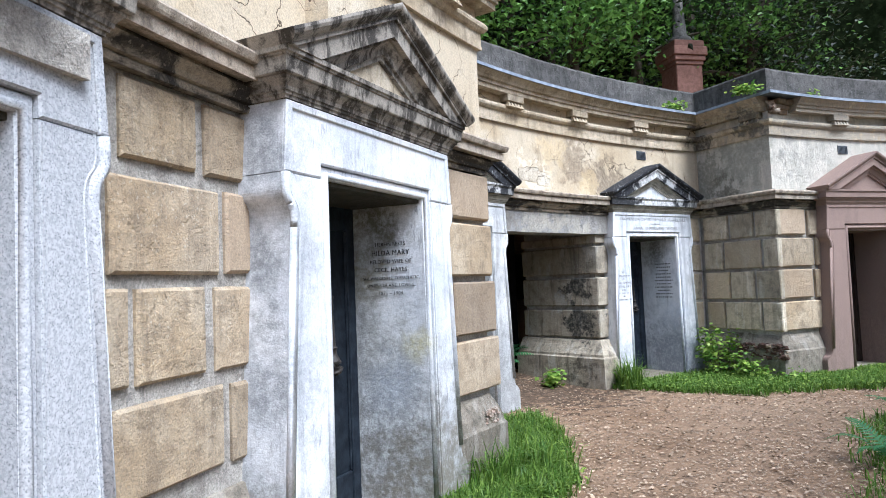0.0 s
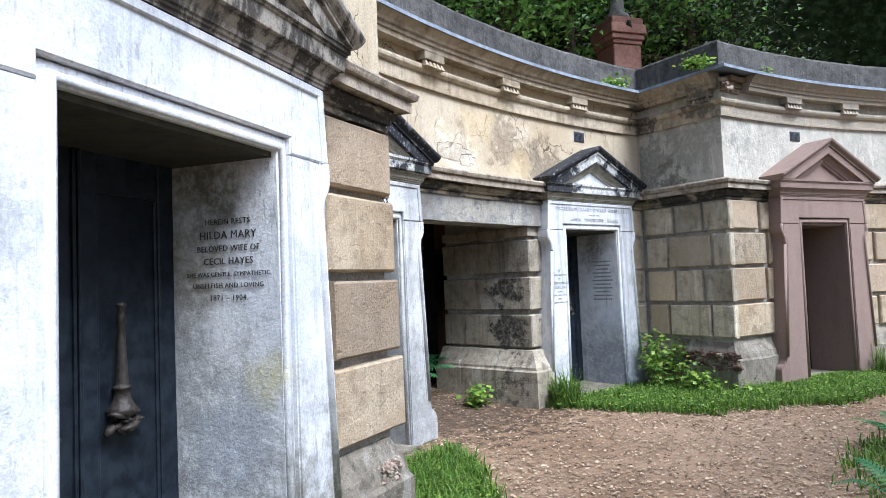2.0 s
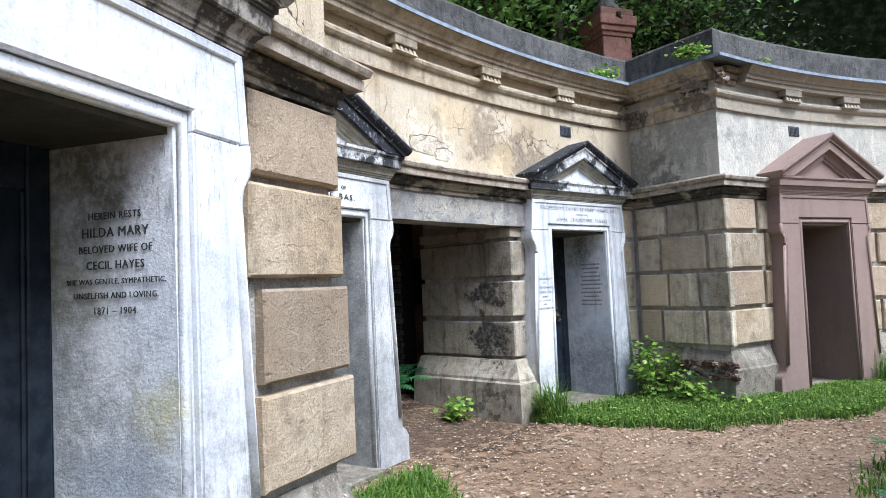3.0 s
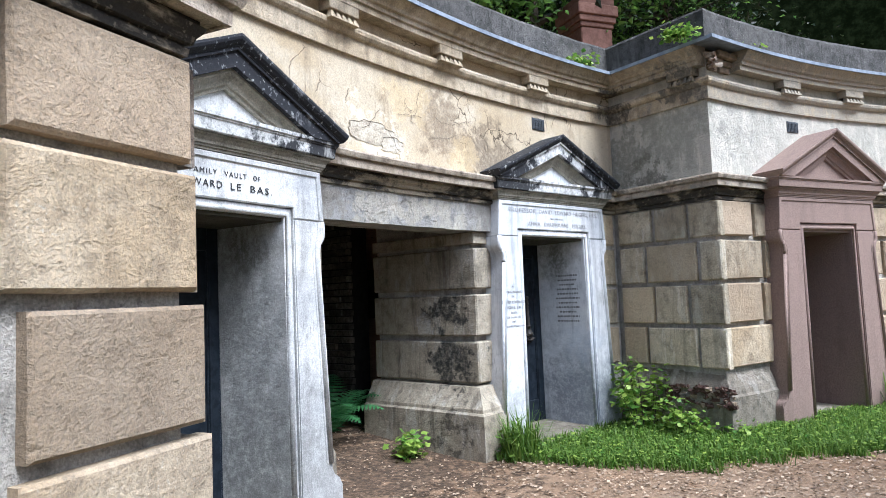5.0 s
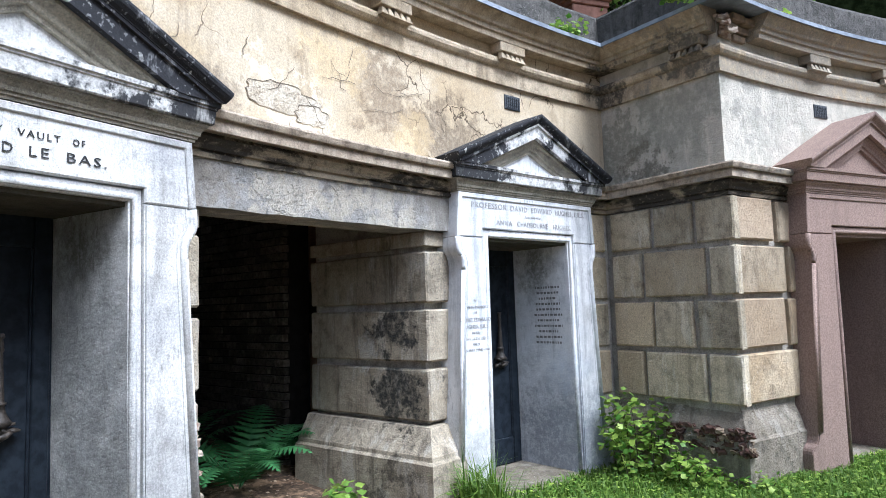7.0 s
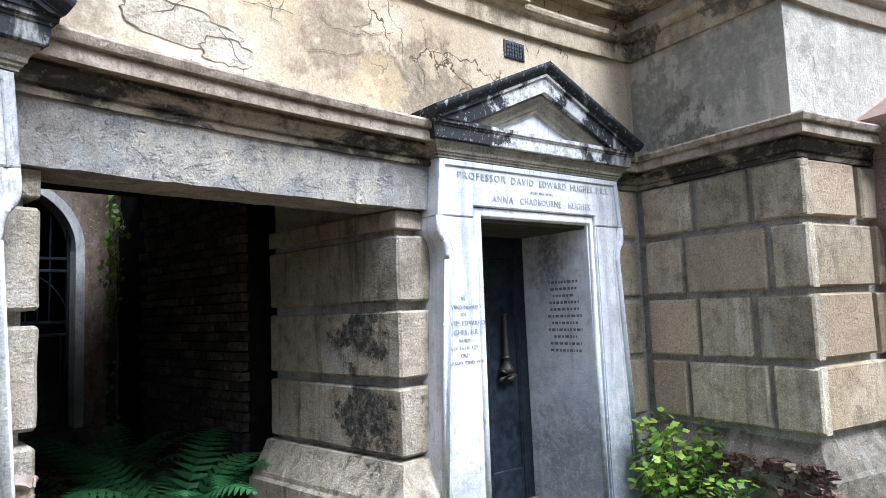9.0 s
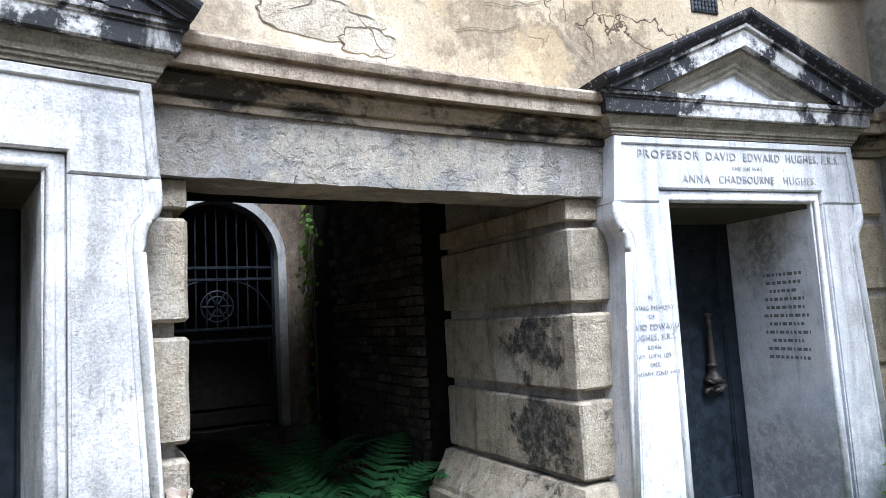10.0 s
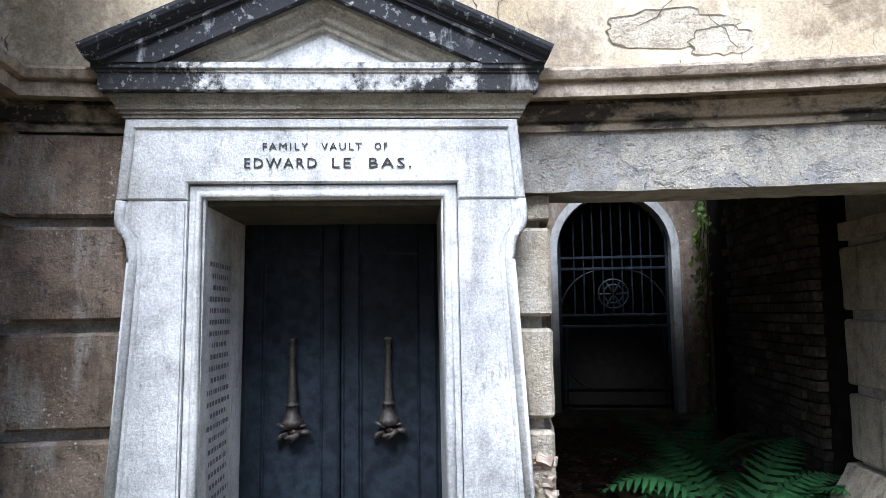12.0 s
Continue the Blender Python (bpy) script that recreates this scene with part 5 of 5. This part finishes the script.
def bush(m, radius, height, count, leaf, seed, label, material=M_BUSH, name="bramble"):
    rng = random.Random(seed)
    b = thing(name, m, label, "plant")
    bm, st = bmesh.new(), bmesh.new()
    for k in range(max(5, count // 45)):
        u, q = rng.uniform(0, 6.283), radius * math.sqrt(rng.random())
        h = height * rng.uniform(0.5, 1.1) * (1 - 0.4 * q / radius)
        p0 = Vector((q * 0.5 * math.cos(u), q * 0.5 * math.sin(u), 0))
        p1 = Vector((q * math.cos(u), q * math.sin(u), h))
        mid = p0.lerp(p1, 0.5) + Vector((0, 0, h * 0.15))
        tube([p0, mid, p1], 0.005, 4, st, 0.4)
        for i in range(45):
            t = rng.uniform(0.15, 1.05)
            p = p0.lerp(mid, t * 2) if t < 0.5 else mid.lerp(p1, t * 2 - 1)
            p = p + Vector((rng.gauss(0, 0.06), rng.gauss(0, 0.06), rng.gauss(0, 0.045)))
            p.z = max(0.03, p.z)
            leaf_shape(bm, Matrix.Translation(p) @ Euler((rng.uniform(-0.7, 0.7), rng.uniform(-0.5, 0.9), rng.uniform(0, 6.283))).to_matrix().to_4x4(), leaf * rng.uniform(0.6, 1.2))
    part("stems", st, M_BARK, b)
    part("leaves", bm, material, b, "bright green lobed leaves")
    return b


bush(spot(12.45, 118.6), 0.38, 1.0, 700, 0.07, 3, "bright green bramble bush at the foot of the return wall")
bush(spot(12.05, 118.5), 0.3, 0.4, 380, 0.06, 4, "low green bramble spreading over the plinth")
bush(spot(11.5, 118.1), 0.3, 0.2, 260, 0.05, 8, "low leafy weeds at the corner of the bay")
bush(spot(13.55, 129.6), 0.14, 0.3, 90, 0.07, 5, "small leafy weed at the pier foot", name="weed")
bush(spot(12.72, 126.6), 0.12, 0.35, 60, 0.05, 11, "tuft of weeds beside the marble jamb", M_GRASS, name="weed")
for r, a, s, sd in ((12.9, 119.9, 0.14, 21), (11.75, 112.5, 0.16, 22), (11.72, 118.9, 0.1, 23)):
    bush(spot(r, a, 4.105), s, 0.14, 50, 0.06, sd, "small weed growing on the parapet", name="weed")

# ivy down the passage wall
ivy = thing("ivy", PASS @ pose(0.9, 4.25, 0), "ivy trailing down the dark passage wall", "plant")
bm, st = bmesh.new(), bmesh.new()
rng = random.Random(9)
for k in range(3):
    line = [(rng.gauss(0, 0.03) + 0.0, 0.09 * k - 0.09 + rng.gauss(0, 0.03), 3.9 - 0.26 * i) for i in range(14 if k == 1 else 9)]
    tube(line, 0.006, 4, st)
    for p in line:
        for i in range(9):
            q = Vector(p) + Vector((-0.04 + rng.gauss(0, 0.03), rng.gauss(0, 0.05), rng.uniform(-0.14, 0.14)))
            leaf_shape(bm, Matrix.Translation(q) @ Euler((rng.uniform(-0.5, 0.5), rng.uniform(0.8, 1.9), rng.uniform(2.2, 4.2))).to_matrix().to_4x4(), rng.uniform(0.04, 0.085))
part("stem", st, M_BARK, ivy)
part("leaves", bm, M_IVY, ivy, "small green ivy leaves")


# ---- bricks of the passage wall, broken masonry ----
rng = random.Random(31)
for row in range(39):
    z = 0.12 + 0.078 * row
    y = 1.84 + (0.0 if row % 2 else -0.11)
    while y < 3.6:
        w = rng.uniform(0.2, 0.225)
        y0 = max(y, 1.82)
        if y + w - y0 > 0.05:
            dx = rng.uniform(-0.03, 0.012)
            ob = part("brick", box(P_HALF + dx, P_HALF + 0.06, y0, y + w, z, z + rng.uniform(0.06, 0.068)), M_BRICK, wall_pr)
            ob.matrix_world = PASS
        y += w + 0.012


def rubble(name, m, spanx, spany, spanz, count, size, material, seed, label):
    """Broken masonry: angular lumps wedged together."""
    rng = random.Random(seed)
    t = thing(name, m, label, "rubble")
    for k in range(count):
        bm = bmesh.new()
        bmesh.ops.create_cube(bm, size=1.0)
        bmesh.ops.subdivide_edges(bm, edges=bm.edges, cuts=1, use_grid_fill=True)
        sc = Vector((rng.uniform(0.7, 1.5), rng.uniform(0.6, 1.1), rng.uniform(0.4, 0.8))) * size
        for v in bm.verts:
            v.co = Vector((v.co.x * sc.x, v.co.y * sc.y, v.co.z * sc.z)) + noise.noise_vector(v.co * 2 + Vector((k, seed, 0))) * size * 0.3
        ob = part("lump", bm, material if rng.random() < 0.8 else (M_OLD_BRICK if material is M_RED else M_BROKEN), t)
        ob.matrix_basis = pose(rng.uniform(-spanx, spanx), rng.uniform(-spany, spany), rng.uniform(0, spanz), rng.uniform(-20, 20), rng.uniform(-20, 20), rng.uniform(-40, 40))
    return t


x, y = polar(11.95, A_RIGHT + 0.35)
rubble("broken_brickwork", pose(x, y, 0.3, 0, 0, A_RIGHT), 0.4, 0.03, 0.2, 110, 0.05, M_RED, 2, "broken red brick core exposed in the plinth")
rubble("broken_plinth_corner", spot(R_BAY - 0.055, A_LEFT + 0.55, 0.43), 0.11, 0.02, 0.1, 34, 0.034, M_BROKEN, 3, "broken stone corner of the plinth with red core")
rubble("broken_pier_foot", PASS @ pose(-P_HALF - 0.07, 0.01, 0.7), 0.05, 0.03, 0.3, 20, 0.05, M_BROKEN, 4, "crumbling foot of the pier showing red brick")
rubble("broken_cornice_corner", spot(11.6, A_RIGHT - 0.1, 3.86), 0.1, 0.06, 0.15, 16, 0.06, M_BROKEN, 5, "crumbled corner of the cornice with bare brick")


# bare brick where the cornice corner has fallen away
rng = random.Random(77)
for row, out in enumerate((0.03, 0.06, 0.1)):
    a = 117.0 - 0.2 * row
    while a > 115.1:
        m = spot(R_BAY - out + rng.uniform(-0.015, 0.015), a - 0.45, 3.84 + 0.072 * row)
        ob = part("brick", box(-0.09, 0.085, 0.0, 0.2, 0, 0.06, 0.006), M_OLD_BRICK, cornice)
        ob.matrix_world = m
        a -= 0.95


# ---- the monument and the trees behind the wall ----
mon = thing("monument", pose(4.85, 12.9, TERRACE_Z, 0, 0, 12), "red sandstone pedestal monument behind the parapet", "monument")
part("pedestal", box(-0.28, 0.28, -0.28, 0.28, 0, 1.6, 0.015), M_RED_STONE, mon)
for z0, z1, h in ((1.6, 1.68, 0.3), (1.68, 1.78, 0.33), (1.78, 1.95, 0.36), (1.95, 2.08, 0.32)):
    part("cap_course", box(-h, h, -h, h, z0, z1, 0.012), M_RED_STONE, mon)
part("pinnacle", lathe([(0.24, 2.08), (0.22, 2.2), (0.14, 2.26), (0.11, 2.7), (0.08, 3.2)], 10), M_PARAPET, mon)


def tree(x, y, z, h, spread, seed, leaves, material, low=0.3):
    rng = random.Random(seed)
    t = thing("tree", pose(x, y, z), "tall broadleaved tree, dense green crown with painted light and shade", "tree", group="trees behind the wall")
    bend = Vector((rng.uniform(-0.5, 0.5), rng.uniform(-0.5, 0.5), 0))
    tr = bmesh.new()
    trunk = [Vector((0, 0, -0.1)) + bend * (i / 6) ** 2 * 1.5 + Vector((0, 0, h * 0.75 * i / 6)) for i in range(7)]
    tube(trunk, 0.22 * h / 9, 8, tr, 0.35)
    tips = []
    for k in range(11):
        q = rng.uniform(low * 0.8, 1.0)
        p = trunk[min(5, int(q * 6))].lerp(trunk[min(6, int(q * 6) + 1)], q * 6 % 1)
        u = k * 2.4 + rng.uniform(-0.4, 0.4)
        d = Vector((math.cos(u), math.sin(u), rng.uniform(-0.05, 0.55))) * spread * rng.uniform(0.5, 1.0) * (1.15 - 0.5 * q)
        tube([p, p + d * 0.5 + Vector((0, 0, 0.15)), p + d], 0.07, 5, tr, 0.25)
        tips += [p + d * f for f in (0.35, 0.6, 0.85, 1.05)]
    part("trunk", tr, M_BARK, t)
    vs, fs = [], []
    for k in range(leaves):
        c = rng.choice(tips)
        p = c + Vector((rng.gauss(0, 0.5), rng.gauss(0, 0.5), rng.gauss(0, 0.34)))
        s = rng.uniform(0.06, 0.13)
        e = Euler((rng.uniform(-0.8, 0.8), rng.uniform(-0.8, 0.8), rng.uniform(0, 6.283))).to_matrix()
        i = len(vs)
        vs += [tuple(p + e @ Vector(q)) for q in ((0, 0, 0), (s * 0.5, s * 0.42, 0.02), (s * 1.3, 0, -0.02), (s * 0.5, -s * 0.42, 0.02))]
        fs += [(i, i + 1, i + 2), (i, i + 2, i + 3)]
    from_arrays("crown", vs, fs, material, t)
    return t


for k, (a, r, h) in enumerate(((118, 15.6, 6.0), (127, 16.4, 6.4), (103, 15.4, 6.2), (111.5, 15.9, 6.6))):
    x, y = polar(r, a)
    tree(x, y, TERRACE_Z, h, 2.3, 60 + k, 4200, M_LEAF_SUNLIT, 0.35)
rng = random.Random(12)
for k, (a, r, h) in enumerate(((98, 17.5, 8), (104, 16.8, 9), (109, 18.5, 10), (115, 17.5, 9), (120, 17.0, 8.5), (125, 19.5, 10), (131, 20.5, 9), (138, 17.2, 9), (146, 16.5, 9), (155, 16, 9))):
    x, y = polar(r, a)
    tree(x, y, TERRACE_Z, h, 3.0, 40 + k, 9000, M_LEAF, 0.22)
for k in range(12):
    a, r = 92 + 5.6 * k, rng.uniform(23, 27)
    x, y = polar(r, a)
    tree(x, y, TERRACE_Z, 12, 4.2, 80 + k, 7000, M_LEAF_DEEP_SHADE, 0.08)

# far woods: a plain backdrop beyond the trees, shade painted near-black
g = Graph("far woods", rough=1.0, spec=0.0)
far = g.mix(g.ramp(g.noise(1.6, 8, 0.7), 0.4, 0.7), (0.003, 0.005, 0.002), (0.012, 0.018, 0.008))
tagged(part("backdrop", sweep(arc(56, 50, 215, 3), [(0, 0), (0, 38), (-0.5, 38), (-0.5, 0)]), g.done(far)), "distant woods, their shade painted near-black", "backdrop", kind="structure")
